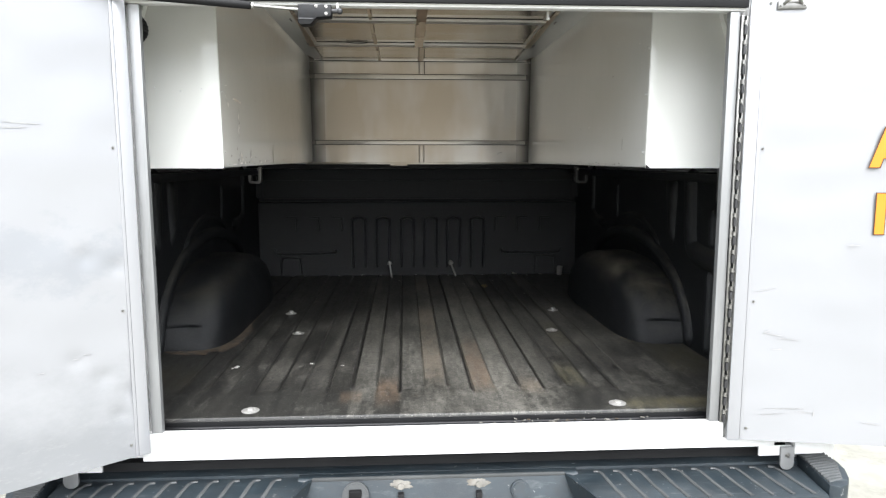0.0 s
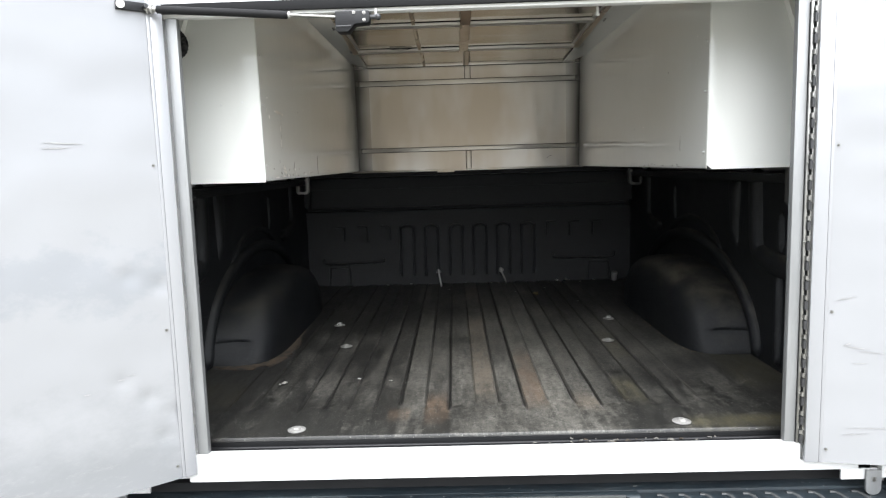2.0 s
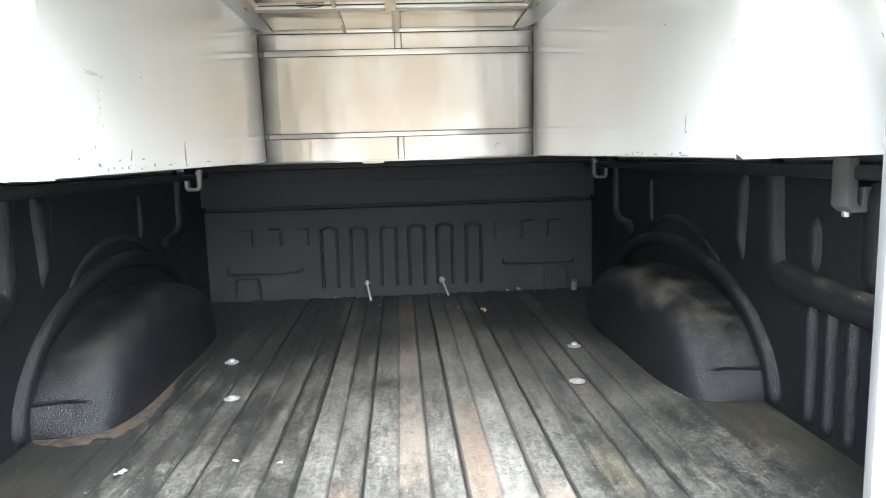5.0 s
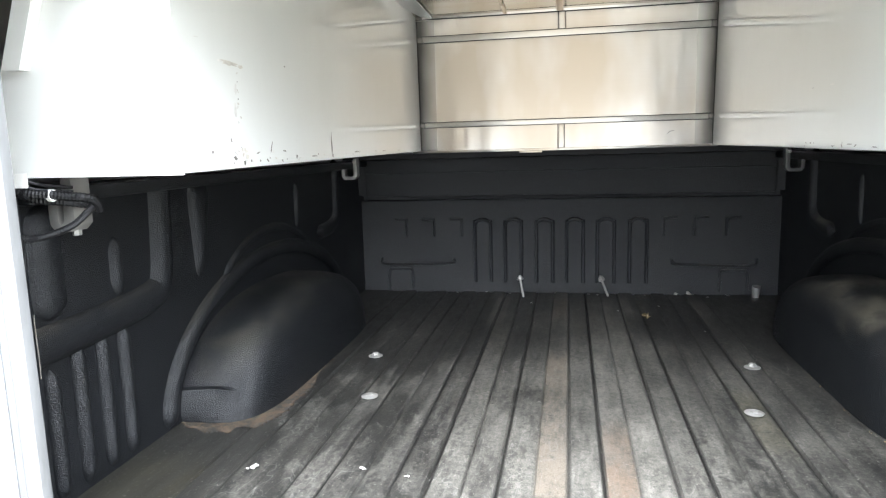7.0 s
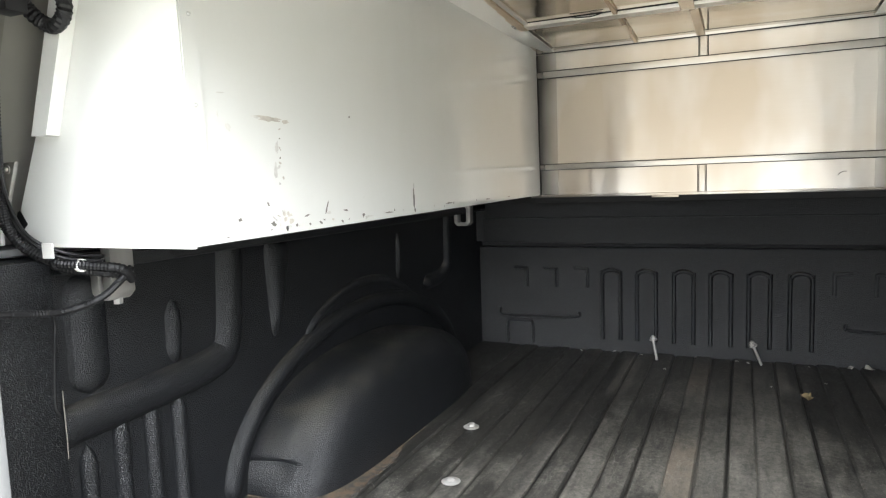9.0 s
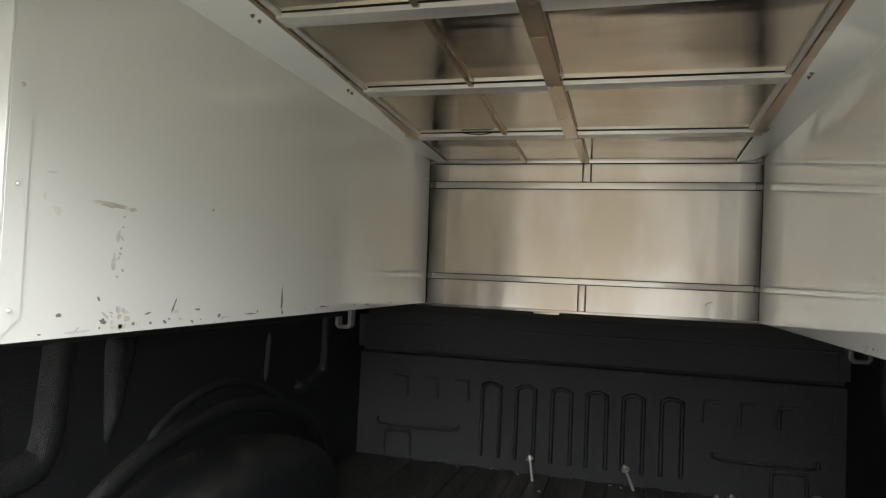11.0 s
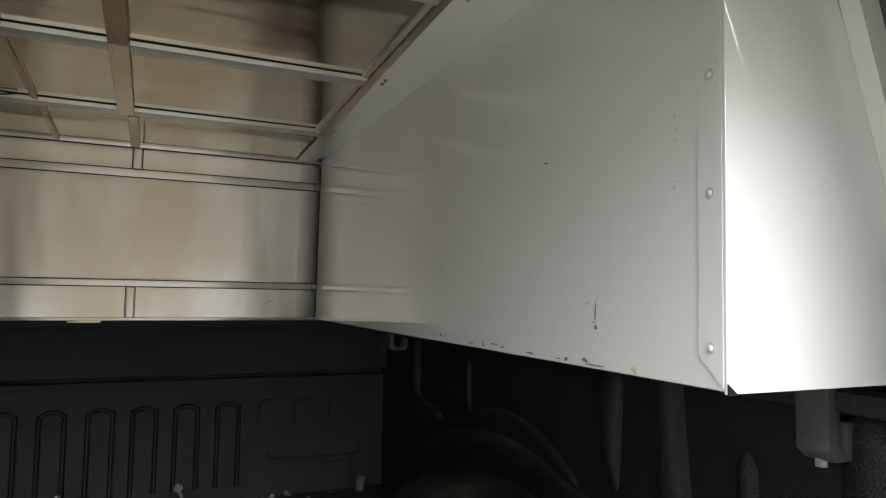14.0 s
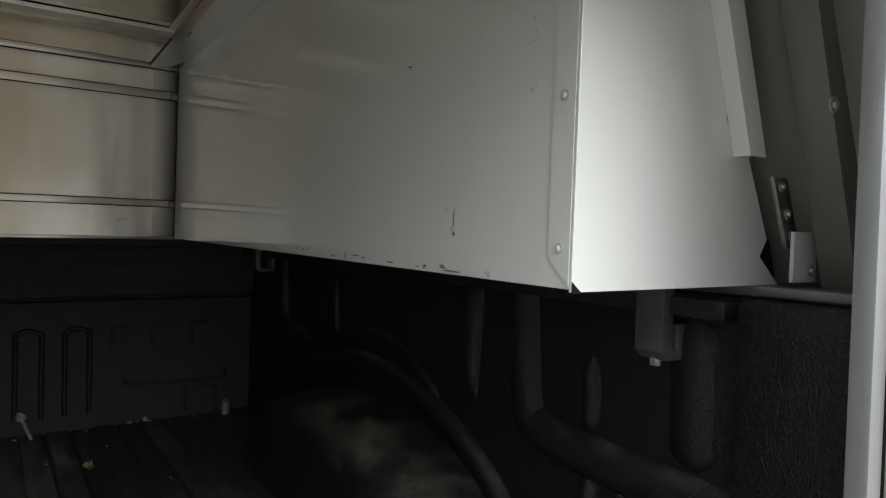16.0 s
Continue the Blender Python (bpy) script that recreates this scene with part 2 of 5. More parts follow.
def bare_aluminium(name, colour, rough, stretch, wavy=0.004, stain=0.3, rolled="", edge_reflection=False):
    """Mill-finish aluminium sheet: rolled grain one way, oil-can waves, water stains."""
    m, tree, bsdf = nodes_of(name)
    v = coords(tree)
    grain = noise_at(tree, coords(tree, stretch), 14, 5, 0.6)
    wave = noise_at(tree, coords(tree, (3.2, 1, 0.5) if rolled else (0.7, 2.4, 1.6)), 2.6, 2, 0.4)
    blot = noise_at(tree, coords(tree, (1.4, 1, 0.60) if rolled else (1, 1, 0.30)), 3.5, 3, 0.5)
    c = mixed(tree, grain, tuple(x * 0.88 for x in colour), colour)
    c = mixed(tree, ramp(tree, blot, ((0.42, grey(0)), (0.62, grey(stain)))), c, tuple(x * f for x, f in zip(colour, (0.75, 0.66, 0.54))))
    tree.links.new(c, bsdf.inputs["Base Color"])
    if edge_reflection:
        # a dark reflection painted into the colour, deepest at the strip's outer edge
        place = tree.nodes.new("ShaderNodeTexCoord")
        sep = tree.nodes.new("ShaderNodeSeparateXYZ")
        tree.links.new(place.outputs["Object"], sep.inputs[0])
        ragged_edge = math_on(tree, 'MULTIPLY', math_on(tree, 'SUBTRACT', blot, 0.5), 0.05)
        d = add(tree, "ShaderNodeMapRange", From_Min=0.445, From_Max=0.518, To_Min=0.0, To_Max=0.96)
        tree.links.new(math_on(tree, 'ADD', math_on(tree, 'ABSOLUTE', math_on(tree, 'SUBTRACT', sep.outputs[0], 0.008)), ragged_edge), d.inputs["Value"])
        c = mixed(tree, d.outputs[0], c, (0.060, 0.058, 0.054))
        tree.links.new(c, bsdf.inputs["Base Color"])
    bsdf.inputs["Metallic"].default_value = 1.0
    tree.links.new(ramp(tree, blot, ((0.3, grey(rough)), (0.8, grey(rough + 0.05)))), bsdf.inputs["Roughness"])
    if rolled:
        # the rolling lines spread reflections one way only
        way = tree.nodes.new("ShaderNodeTangent")
        way.direction_type, way.axis = 'RADIAL', rolled
        tree.links.new(way.outputs[0], bsdf.inputs["Tangent"])
        bsdf.inputs["Anisotropic"].default_value = 0.95
    bumped(tree, bsdf, ((wave, wavy), (grain, 0.00006 if rolled else 0.00012)), 0.45)
    return m


def door_paint(name, scuffed=False):
    """Thin white paint on aluminium skin, glossy and slightly wavy; scuffed: dulled blue-grey along the foot, with a
    reflection painted as a band.
    """
    m, tree, bsdf = nodes_of(name)
    v = coords(tree)
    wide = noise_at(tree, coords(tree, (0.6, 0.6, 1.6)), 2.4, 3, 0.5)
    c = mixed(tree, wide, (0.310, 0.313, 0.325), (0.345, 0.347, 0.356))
    if scuffed:
        place = tree.nodes.new("ShaderNodeTexCoord")
        sep = tree.nodes.new("ShaderNodeSeparateXYZ")
        tree.links.new(place.outputs["Object"], sep.inputs[0])
        ragged_edge = math_on(tree, 'MULTIPLY', math_on(tree, 'SUBTRACT', noise_at(tree, coords(tree, (1, 1, 1.5)), 9, 6, 0.7), 0.5), 0.30)
        height = math_on(tree, 'ADD', sep.outputs[2], ragged_edge)
        foot = ramp(tree, height, ((0.00, grey(0.95)), (0.17, grey(0))))
        c = mixed(tree, foot, c, (0.240, 0.246, 0.256))
        # a bluish reflection painted across the door at mid height
        band = ramp(tree, height, ((0.33, grey(0)), (0.38, grey(0.55)), (0.43, grey(0.5)), (0.475, grey(0))))
        c = mixed(tree, band, c, (0.255, 0.268, 0.290))
        scrape = ramp(tree, noise_at(tree, coords(tree, (2, 2, 7)), 11, 7, 0.75), ((0.54, grey(0)), (0.70, grey(0.5))))
        c = mixed(tree, math_on(tree, 'MULTIPLY', scrape, foot), c, (0.36, 0.36, 0.355))
    tree.links.new(c, bsdf.inputs["Base Color"])
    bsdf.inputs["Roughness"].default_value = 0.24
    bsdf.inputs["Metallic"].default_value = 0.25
    bumped(tree, bsdf, ((noise_at(tree, v, 3.0, 1, 0.4), 0.006), (noise_at(tree, v, 9, 2, 0.4), 0.0005)), 0.4)
    return m


def bumper_plastic():
    """Faded blue-grey plastic: chalky patches, scratches along the step, flecks of paint."""
    m, tree, bsdf = nodes_of("weathered_blue_grey_plastic")
    v = coords(tree)
    wide = noise_at(tree, v, 6, 7, 0.7)
    c = mixed(tree, ramp(tree, wide, ((0.35, grey(0)), (0.68, grey(1)))), (0.010, 0.0155, 0.020), (0.024, 0.034, 0.041))
    c = mixed(tree, ramp(tree, noise_at(tree, coords(tree, (4, 30, 10)), 3, 6, 0.7), ((0.56, grey(0)), (0.72, grey(0.7)))), c, (0.082, 0.090, 0.092))
    c = mixed(tree, ramp(tree, noise_at(tree, v, 70, 4, 0.65), ((0.66, grey(0)), (0.72, grey(0.8)))), c, (0.36, 0.36, 0.345))
    c = mixed(tree, ramp(tree, noise_at(tree, v, 19, 8, 0.8), ((0.40, grey(0.7)), (0.50, grey(0)))), c, (0.022, 0.026, 0.029))
    tree.links.new(c, bsdf.inputs["Base Color"])
    tree.links.new(ramp(tree, wide, ((0.3, grey(0.38)), (0.7, grey(0.58)))), bsdf.inputs["Roughness"])
    bumped(tree, bsdf, ((noise_at(tree, v, 240, 4, 0.6), 0.0006), (wide, 0.002)), 0.4)
    return m


def mud_material():
    """Dried mud, thin and broken, with the black plastic showing through."""
    m, tree, bsdf = nodes_of("dried_brown_mud")
    v = coords(tree)
    cover = ramp(tree, noise_at(tree, v, 42, 8, 0.75), ((0.40, grey(0)), (0.58, grey(1))))
    tone = mixed(tree, noise_at(tree, v, 15, 5, 0.7), (0.060, 0.043, 0.028), (0.135, 0.095, 0.058))
    tree.links.new(mixed(tree, cover, (0.026, 0.025, 0.022), tone), bsdf.inputs["Base Color"])
    bsdf.inputs["Roughness"].default_value = 0.85
    bumped(tree, bsdf, ((cover, 0.002),), 0.4)
    return m


LINER = liner_material()
FLOOR = floor_material()
WHITE_BOX = white_paint("cream_white_gloss_paint", (0.765, 0.77, 0.738), 0.06, 0.0, 0.10, 1.0)
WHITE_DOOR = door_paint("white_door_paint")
SCUFF_REFLECTION_DOOR = door_paint("scuffed_white_door_with_reflection", True)
WHITE_TRIM = white_paint("white_trim_paint", (0.70, 0.70, 0.692), 0.30, 0.0, 0.25)
ALU_WALL = bare_aluminium("mill_aluminium_wall", (0.572, 0.543, 0.505), 0.30, (0.8, 1, 70), 0.0085, 0.75, "X")
ALU_RAIL = bare_aluminium("folded_aluminium_rail", (0.66, 0.635, 0.60), 0.30, (0.8, 1, 70), 0.0015, 0.3, "X")
ALU_ROOF = bare_aluminium("mill_aluminium_roof", (0.52, 0.465, 0.385), 0.10, (1, 12, 1), 0.016, 0.6)
ALU_RIB = bare_aluminium("aluminium_extrusion", (0.88, 0.87, 0.85), 0.50, (1, 8, 8), 0.0005, 0.2)
ALU_CHANNEL = bare_aluminium("browned_channel", (0.56, 0.475, 0.375), 0.26, (6, 1, 6), 0.0030, 1.0)
ALU_DARK = bare_aluminium("aluminium_dark_edge_reflection", (0.572, 0.543, 0.505), 0.30, (0.8, 1, 70), 0.0085, 0.75, "X", True)
ALU_RAIL_END = bare_aluminium("extrusion_dark_reflection", (0.11, 0.104, 0.095), 0.32, (0.8, 1, 70), 0.0075, 0.45, "X")
ALU_JAMB = simple("dull_brushed_aluminium", (0.25, 0.253, 0.254), 0.42, 0.45, 0.25, 60, 0.0004, (1, 1, 0.12), dirt=(0.175, 0.175, 0.172))
PAINTED_SCREW = simple("painted_screw", (0.50, 0.50, 0.48), 0.65, 0, 0.15, 120)
GRIME = simple("brown_grime", (0.47, 0.44, 0.385), 0.6, 0, 0.4, 120, 0)
# black for rubber parts and for strips standing in for shaded gaps
RUBBER_AND_SHADE = simple("black_rubber_and_shade", (0.008, 0.008, 0.0085), 0.6, 0, 0.3, 60, gloss=0.2)
STEEL = simple("zinc_steel", (0.45, 0.44, 0.42), 0.42, 0.55, 0.15, 120)
HINGE = simple("tarnished_hinge_steel", (0.32, 0.315, 0.30), 0.38, 1.0, 0.35, 90)
DARK_STEEL = simple("dark_steel", (0.06, 0.06, 0.062), 0.45, 0.6, 0.3, 80)
CAST = simple("cast_aluminium_clamp", (0.42, 0.41, 0.39), 0.5, 0.7, 0.2, 90)
CLAMP_DARK = simple("painted_grey_clamp", (0.115, 0.115, 0.112), 0.5, 0.4, 0.25, 90)
BUMPER = bumper_plastic()
BUMPER_RIB = simple("rubbed_grey_plastic", (0.056, 0.059, 0.060), 0.6, 0, 0.25, 60)
CRUST = simple("white_corrosion", (0.155, 0.147, 0.130), 0.9, 0, 0.45, 120, 0.003, dirt=(0.085, 0.060, 0.040))
BLACK_PLASTIC = simple("black_plastic", (0.011, 0.011, 0.012), 0.42, 0, 0.3, 50, gloss=0.3)
PAPER = simple("white_paper_scrap", (0.78, 0.77, 0.73), 0.8, 0, 0.1, 80)
MUD = mud_material()
LEAF = simple("dry_tan_leaf", (0.36, 0.29, 0.17), 0.8, 0, 0.3, 90)
SCUFF_AND_SHADE = simple("dark_rub_and_fold_shade", (0.19, 0.178, 0.16), 0.6, 0, 0.4, 120, 0)
RUB_AND_SHADE = simple("grey_rub_and_fold_shade", (0.56, 0.548, 0.515), 0.5, 0, 0.3, 120, 0)
SMEAR = simple("grey_hand_smear", (0.265, 0.263, 0.26), 0.45, 0, 0.3, 120, 0)
YELLOW = simple("yellow_vinyl_lettering", (0.56, 0.205, 0.013), 0.35, 0, 0.06, 60, 0)
BROWN_EDGE = simple("dark_brown_lettering_edge", (0.07, 0.03, 0.012), 0.4, 0, 0.1, 60, 0)
CONCRETE = simple("pale_concrete_ground", (0.235, 0.228, 0.195), 0.9, 0, 0.30, 30, 0.004, dirt=(0.14, 0.135, 0.105))
CAP_GREY = simple("grey_primer_sheet", (0.27, 0.262, 0.235), 0.5, 0, 0.12, 20, 0.0004)
POST_GREY = simple("grey_painted_post", (0.20, 0.192, 0.168), 0.4, 0.2, 0.12, 40, 0.0003)
TAPE = simple("brown_tape", (0.33, 0.235, 0.16), 0.45, 0.3, 0.35, 40)
BODY_PAINT = simple("dark_vehicle_underside", (0.006, 0.006, 0.0065), 0.8, 0, 0.3, 12)


# ---- building helpers ----
def mesh_of(name, bm, material, smooth=True):
    bmesh.ops.recalc_face_normals(bm, faces=bm.faces[:])
    me = bpy.data.meshes.new(name)
    bm.to_mesh(me)
    bm.free()
    me.materials.append(material)
    if smooth:
        for p in me.polygons:
            p.use_smooth = True
        me.set_sharp_from_angle(angle=radians(35))
    return me


def part(name, bm, material, parent, label="", smooth=True):
    ob = new(name, mesh_of(name, bm, material, smooth))
    ob.parent = parent
    if label:
        ob["label"] = label
    return ob


def thing(name, label, category, m=None, group="", kind=""):
    ob = new(name)
    ob.empty_display_size = 0.05
    if m is not None:
        ob.matrix_basis = m
    return tagged(ob, label, category, group, kind)


def solid(name, bm, material, label, category, kind="", group="", m=None, smooth=True):
    ob = new(name, mesh_of(name, bm, material, smooth))
    if m is not None:
        ob.matrix_basis = m
    return tagged(ob, label, category, group, kind)


def block(x0, x1, y0, y1, z0, z1, bevel=0.0, seg=2, bm=None):
    own = bmesh.new()
    bmesh.ops.create_cube(own, size=1.0)
    for v in own.verts:
        v.co = Vector(((x0 + x1) / 2 + v.co.x * (x1 - x0), (y0 + y1) / 2 + v.co.y * (y1 - y0), (z0 + z1) / 2 + v.co.z * (z1 - z0)))
    if bevel:
        bmesh.ops.bevel(own, geom=own.edges[:], offset=bevel, segments=seg, affect='EDGES', profile=0.6)
    return joined(bm, own)


def joined(bm, own):
    if bm is None:
        return own
    me = bpy.data.meshes.new("scratch")
    own.to_mesh(me)
    own.free()
    bm.from_mesh(me)
    bpy.data.meshes.remove(me)
    return bm


def rod(a, b, r, seg=14, r2=None, bm=None, bevel=0.0):
    a, b = Vector(a), Vector(b)
    own = bmesh.new()
    bmesh.ops.create_cone(own, cap_ends=True, segments=seg, radius1=r, radius2=r if r2 is None else r2, depth=(b - a).length)
    if bevel:
        caps = [e for e in own.edges if len([f for f in e.link_faces if len(f.verts) > 4]) == 1]
        bmesh.ops.bevel(own, geom=caps, offset=bevel, segments=2, affect='EDGES')
    m = Matrix.Translation((a + b) / 2) @ (b - a).to_track_quat('Z', 'Y').to_matrix().to_4x4()
    bmesh.ops.transform(own, matrix=m, verts=own.verts[:])
    return joined(bm, own)


def glide(points, steps=8):
    """A smooth line through the points."""
    pts = [Vector(p) for p in points]
    pts = [pts[0] * 2 - pts[1]] + pts + [pts[-1] * 2 - pts[-2]]
    out = []
    for i in range(1, len(pts) - 2):
        p0, p1, p2, p3 = pts[i - 1:i + 3]
        for k in range(steps):
            t = k / steps
            out.append(0.5 * (2 * p1 + (p2 - p0) * t + (2 * p0 - 5 * p1 + 4 * p2 - p3) * t * t + (3 * p1 - p0 - 3 * p2 + p3) * t ** 3))
    return out + [pts[-2]]


def tube(points, r, seg=10, flat=None, bm=None, rings=0.0, normal=None, fade=0.0):
    """A tube along a line. rings: depth of corrugation. flat: (width, height) instead of a round section, width along the line's side."""
    own = bmesh.new()
    pts = [Vector(p) for p in points]
    if rings:
        dense = []
        for a, b in zip(pts, pts[1:]):
            n = max(1, int((b - a).length / 0.0022))
            dense += [a.lerp(b, k / n) for k in range(n)]
        pts = dense + [pts[-1]]
    loops = []
    up = Vector(normal) if normal else Vector((0.3, 0.2, 1)).normalized()
    for i, p in enumerate(pts):
        d = (pts[min(i + 1, len(pts) - 1)] - pts[max(i - 1, 0)]).normalized()
        side = d.cross(up)
        if side.length < 0.05:
            side = d.cross(Vector((1, 0, 0)))
        side.normalize()
        top = side.cross(d)
        w, h = flat if flat else (r, r)
        k = 1.0 - (rings if rings and i % 2 else 0)
        if fade:
            end = min((p - pts[0]).length, (p - pts[-1]).length) / fade
            k *= 0.06 + 0.94 * math.sin(math.pi / 2 * min(1.0, end)) ** 0.6
        loops.append([own.verts.new(p + k * (side * w * math.cos(a) + top * h * math.sin(a))) for a in (2 * math.pi * j / seg for j in range(seg))])
    for a, b in zip(loops, loops[1:]):
        for j in range(seg):
            own.faces.new((a[j], a[(j + 1) % seg], b[(j + 1) % seg], b[j]))
    own.faces.new(loops[0][::-1])
    own.faces.new(loops[-1])
    return joined(bm, own)


def prism(poly, lo, hi, axis="y", bevel=0.0, bm=None):
    """A solid with the outline poly (in the two other axes, in order x, y, z) between lo and hi along axis."""
    own = bmesh.new()

    def at(p, s):
        return {"x": (s, p[0], p[1]), "y": (p[0], s, p[1]), "z": (p[0], p[1], s)}[axis]
    a = [own.verts.new(at(p, lo)) for p in poly]
    b = [own.verts.new(at(p, hi)) for p in poly]
    n = len(poly)
    own.faces.new(a)
    own.faces.new(b[::-1])
    for i in range(n):
        own.faces.new((a[i], b[i], b[(i + 1) % n], a[(i + 1) % n]))
    bmesh.ops.recalc_face_normals(own, faces=own.faces[:])
    if bevel:
        bmesh.ops.bevel(own, geom=own.edges[:], offset=bevel, segments=2, affect='EDGES', profile=0.6)
    return joined(bm, own)


def screw_head(at, way, r=0.006, bm=None):
    """A low domed head with a washer rim, on a face whose outward direction is way."""
    at, way = Vector(at), Vector(way).normalized()
    bm = rod(at - way * 0.001, at + way * 0.0012, r * 1.25, 14, bm=bm)
    return rod(at, at + way * 0.0045, r * 0.8, 12, r * 0.5, bm=bm)


def lathe(profile, seg=18, bm=None, at=(0, 0, 0)):
    own = bmesh.new()
    loops = [[own.verts.new((at[0] + r * math.cos(2 * math.pi * j / seg), at[1] + r * math.sin(2 * math.pi * j / seg), at[2] + z)) for j in range(seg)] for r, z in profile]
    for a, b in zip(loops, loops[1:]):
        for j in range(seg):
            own.faces.new((a[j], a[(j + 1) % seg], b[(j + 1) % seg], b[j]))
    own.faces.new(loops[0][::-1])
    own.faces.new(loops[-1])
    return joined(bm, own)


# ---- the bed and cap: main sizes ----
BED_X, BED_FRONT, RAIL_Z = 0.835, 2.02, 0.560
PANEL_Y, BOX_X, BOX_Z, CREASE_Z = 1.81, 0.534, 0.578, 1.084
BOX_REAR = 0.185
OPEN_X, HEAD_Z, SILL_Z = 0.628, 0.913, -0.007


def rib_z(y):
    """Underside of the roof ribs: the roof falls towards the front."""
    return 1.136 - 0.036 * y


def wall_x(z):
    """The cap's outer wall leans inwards as it rises."""
    return 0.905 - 0.42 * (z - 0.56)


def shell_x(z):
    """The outer skin, outside the leaning frame posts."""
    return wall_x(z) + 0.040


# ---- ground and the vehicle's underside ----
bm = bmesh.new()
bmesh.ops.create_grid(bm, x_segments=2, y_segments=2, size=300)
solid("ground", bm, CONCRETE, "pale dusty concrete ground under the vehicle", "ground", "structure", m=pose(0, 0, -0.78))

bm = block(-0.90, 0.90, 0.06, 2.06, -0.34, -0.045, 0.02)
solid("underside", bm, BODY_PAINT, "dark underbody of the cargo bed", "underbody", "structure")

# ---- floor ----
def bed_floor():
    edges = []
    for k in range(-5, 5):
        e = -0.028 + 0.127 * k
        edges.append((e, e + 0.0635))
    xs = {-BED_X, BED_X}
    for a, b in edges:
        for e in (a, b):
            xs |= {e - 0.0058, e - 0.0020, e + 0.0020, e + 0.0058}
        xs.add((a + b) / 2)
    xs = sorted(xs | {-0.80, -0.74, 0.74, 0.80})
    ys = [0.034, 0.037, 0.045, 0.07, 0.11, 0.15, 0.168, 0.18, 0.192, 0.205, 0.225] + [0.26 + 0.08 * i for i in range(22)] + [1.99, BED_FRONT]

    def height(x, y):
        f = (x + 1.425) / 0.0635
        grow = min(1.0, max(0.0, (y - 0.165 - 0.02 * ((round(f) * 5) % 3)) / 0.06))
        if abs(x) > 0.69:
            return 0.0
        near = abs(f - round(f)) * 0.0635
        rib = int(math.floor(f)) % 2 == 0
        flat = 0.0 if rib else -0.0035
        keep = 0.55 + 0.45 * ((round(f) * 37) % 11) / 10
        return grow * (-0.0095 * keep if near < 0.0022 else flat)
    own = bmesh.new()
    grid = [[own.verts.new((x, y, height(x, y) - (0.006 if y < 0.036 else 0.0012 if y < 0.04 else 0))) for y in ys] for x in xs]
    for i in range(len(xs) - 1):
        for j in range(len(ys) - 1):
            own.faces.new((grid[i][j], grid[i + 1][j], grid[i + 1][j + 1], grid[i][j + 1]))
    for i in range(len(xs) - 1):
        a, b = grid[i][0], grid[i + 1][0]
        own.faces.new((a, own.verts.new((a.co.x, 0.034, -0.03)), own.verts.new((b.co.x, 0.034, -0.03)), b))
    bmesh.ops.remove_doubles(own, verts=own.verts[:], dist=0.0001)
    return own


bed = solid("floor", bed_floor(), FLOOR, "ribbed black plastic bed floor, scuffed and streaked with dried mud", "floor", "structure")
# black strip over the lip face, standing in for the gap's shade
part("edge_lip", block(-0.80, 0.80, 0.0285, 0.0335, -0.030, -0.0085, 0.001), RUBBER_AND_SHADE, bed, "black strip for the dark gap along the rear edge")
part("edge_bead", tube([(-0.80, 0.0245, -0.0205), (0.80, 0.0245, -0.0205)], 0.0035, 8), BLACK_PLASTIC, bed)

# ---- side walls of the bed ----
def wheel_housing():
    """A rounded moulded hump against the wall: x runs inwards from the wall, y along the bed."""
    own = bmesh.new()
    a, b, c = 0.475, 0.238, 0.190
    nu, nv = 120, 26
    rows = []
    for i in range(nv + 1):
        turn = math.pi / 2 * i / nv
        s, k = math.sin(turn) ** 0.42, max(0.0, math.cos(turn)) ** 0.42
        row = []
        for j in range(nu + 1):
            t = math.pi * j / nu
            cy, cz = math.cos(t), math.sin(t)
            y = -a * k * math.copysign(abs(cy) ** (2 / 2.5), cy)
            z = 0 if j in (0, nu) else b * k * abs(cz) ** (2 / 2.2)
            x = c * s
            if y < 0 and 0.006 < x < 0.135:
                across = min(1.0, (x - 0.006) / 0.010, (0.135 - x) / 0.05)
                y += 0.016 * across * max(0.0, min(1.0, (z - 0.012) / 0.045)) * max(0.0, min(1.0, (0.078 - z) / 0.008))
            row.append(own.verts.new((x, y, z)))
        rows.append(row)
    for p, q in zip(rows, rows[1:]):
        for j in range(nu):
            own.faces.new((p[j], p[j + 1], q[j + 1], q[j]))
    bmesh.ops.remove_doubles(own, verts=own.verts[:], dist=0.0005)
    return own


def half_bead(points, w, h, steps=12):
    """A pressed bead on a wall lying in the y-z plane, standing proud along x."""
    return tube(glide([(0, *p) for p in points], steps), 0, 12, (w, h), normal=(1, 0, 0), fade=0.035)


def taper_bead(low, high, w0, w1, h):
    """A pressed bead that widens from its pointed foot to a broad rounded head."""
    own = bmesh.new()
    rows = []
    for i in range(15):
        k = i / 14
        y, z = low[0] + (high[0] - low[0]) * k, low[1] + (high[1] - low[1]) * k
        w = (w0 + (w1 - w0) * k) * math.sqrt(max(0.0, 1 - (2 * k - 1) ** 8)) + 0.0005
        rise = h * min(1.0, k / 0.25, (1 - k) / 0.10 + 0.02)
        rows.append([own.verts.new((max(-0.003, rise * math.sin(t) - 0.002), y - w * math.cos(t), z)) for t in (math.pi * j / 12 for j in range(13))])
    for p, q in zip(rows, rows[1:]):
        for j in range(12):
            own.faces.new((p[j], p[j + 1], q[j + 1], q[j]))
    bmesh.ops.recalc_face_normals(own, faces=own.faces[:])
    return own


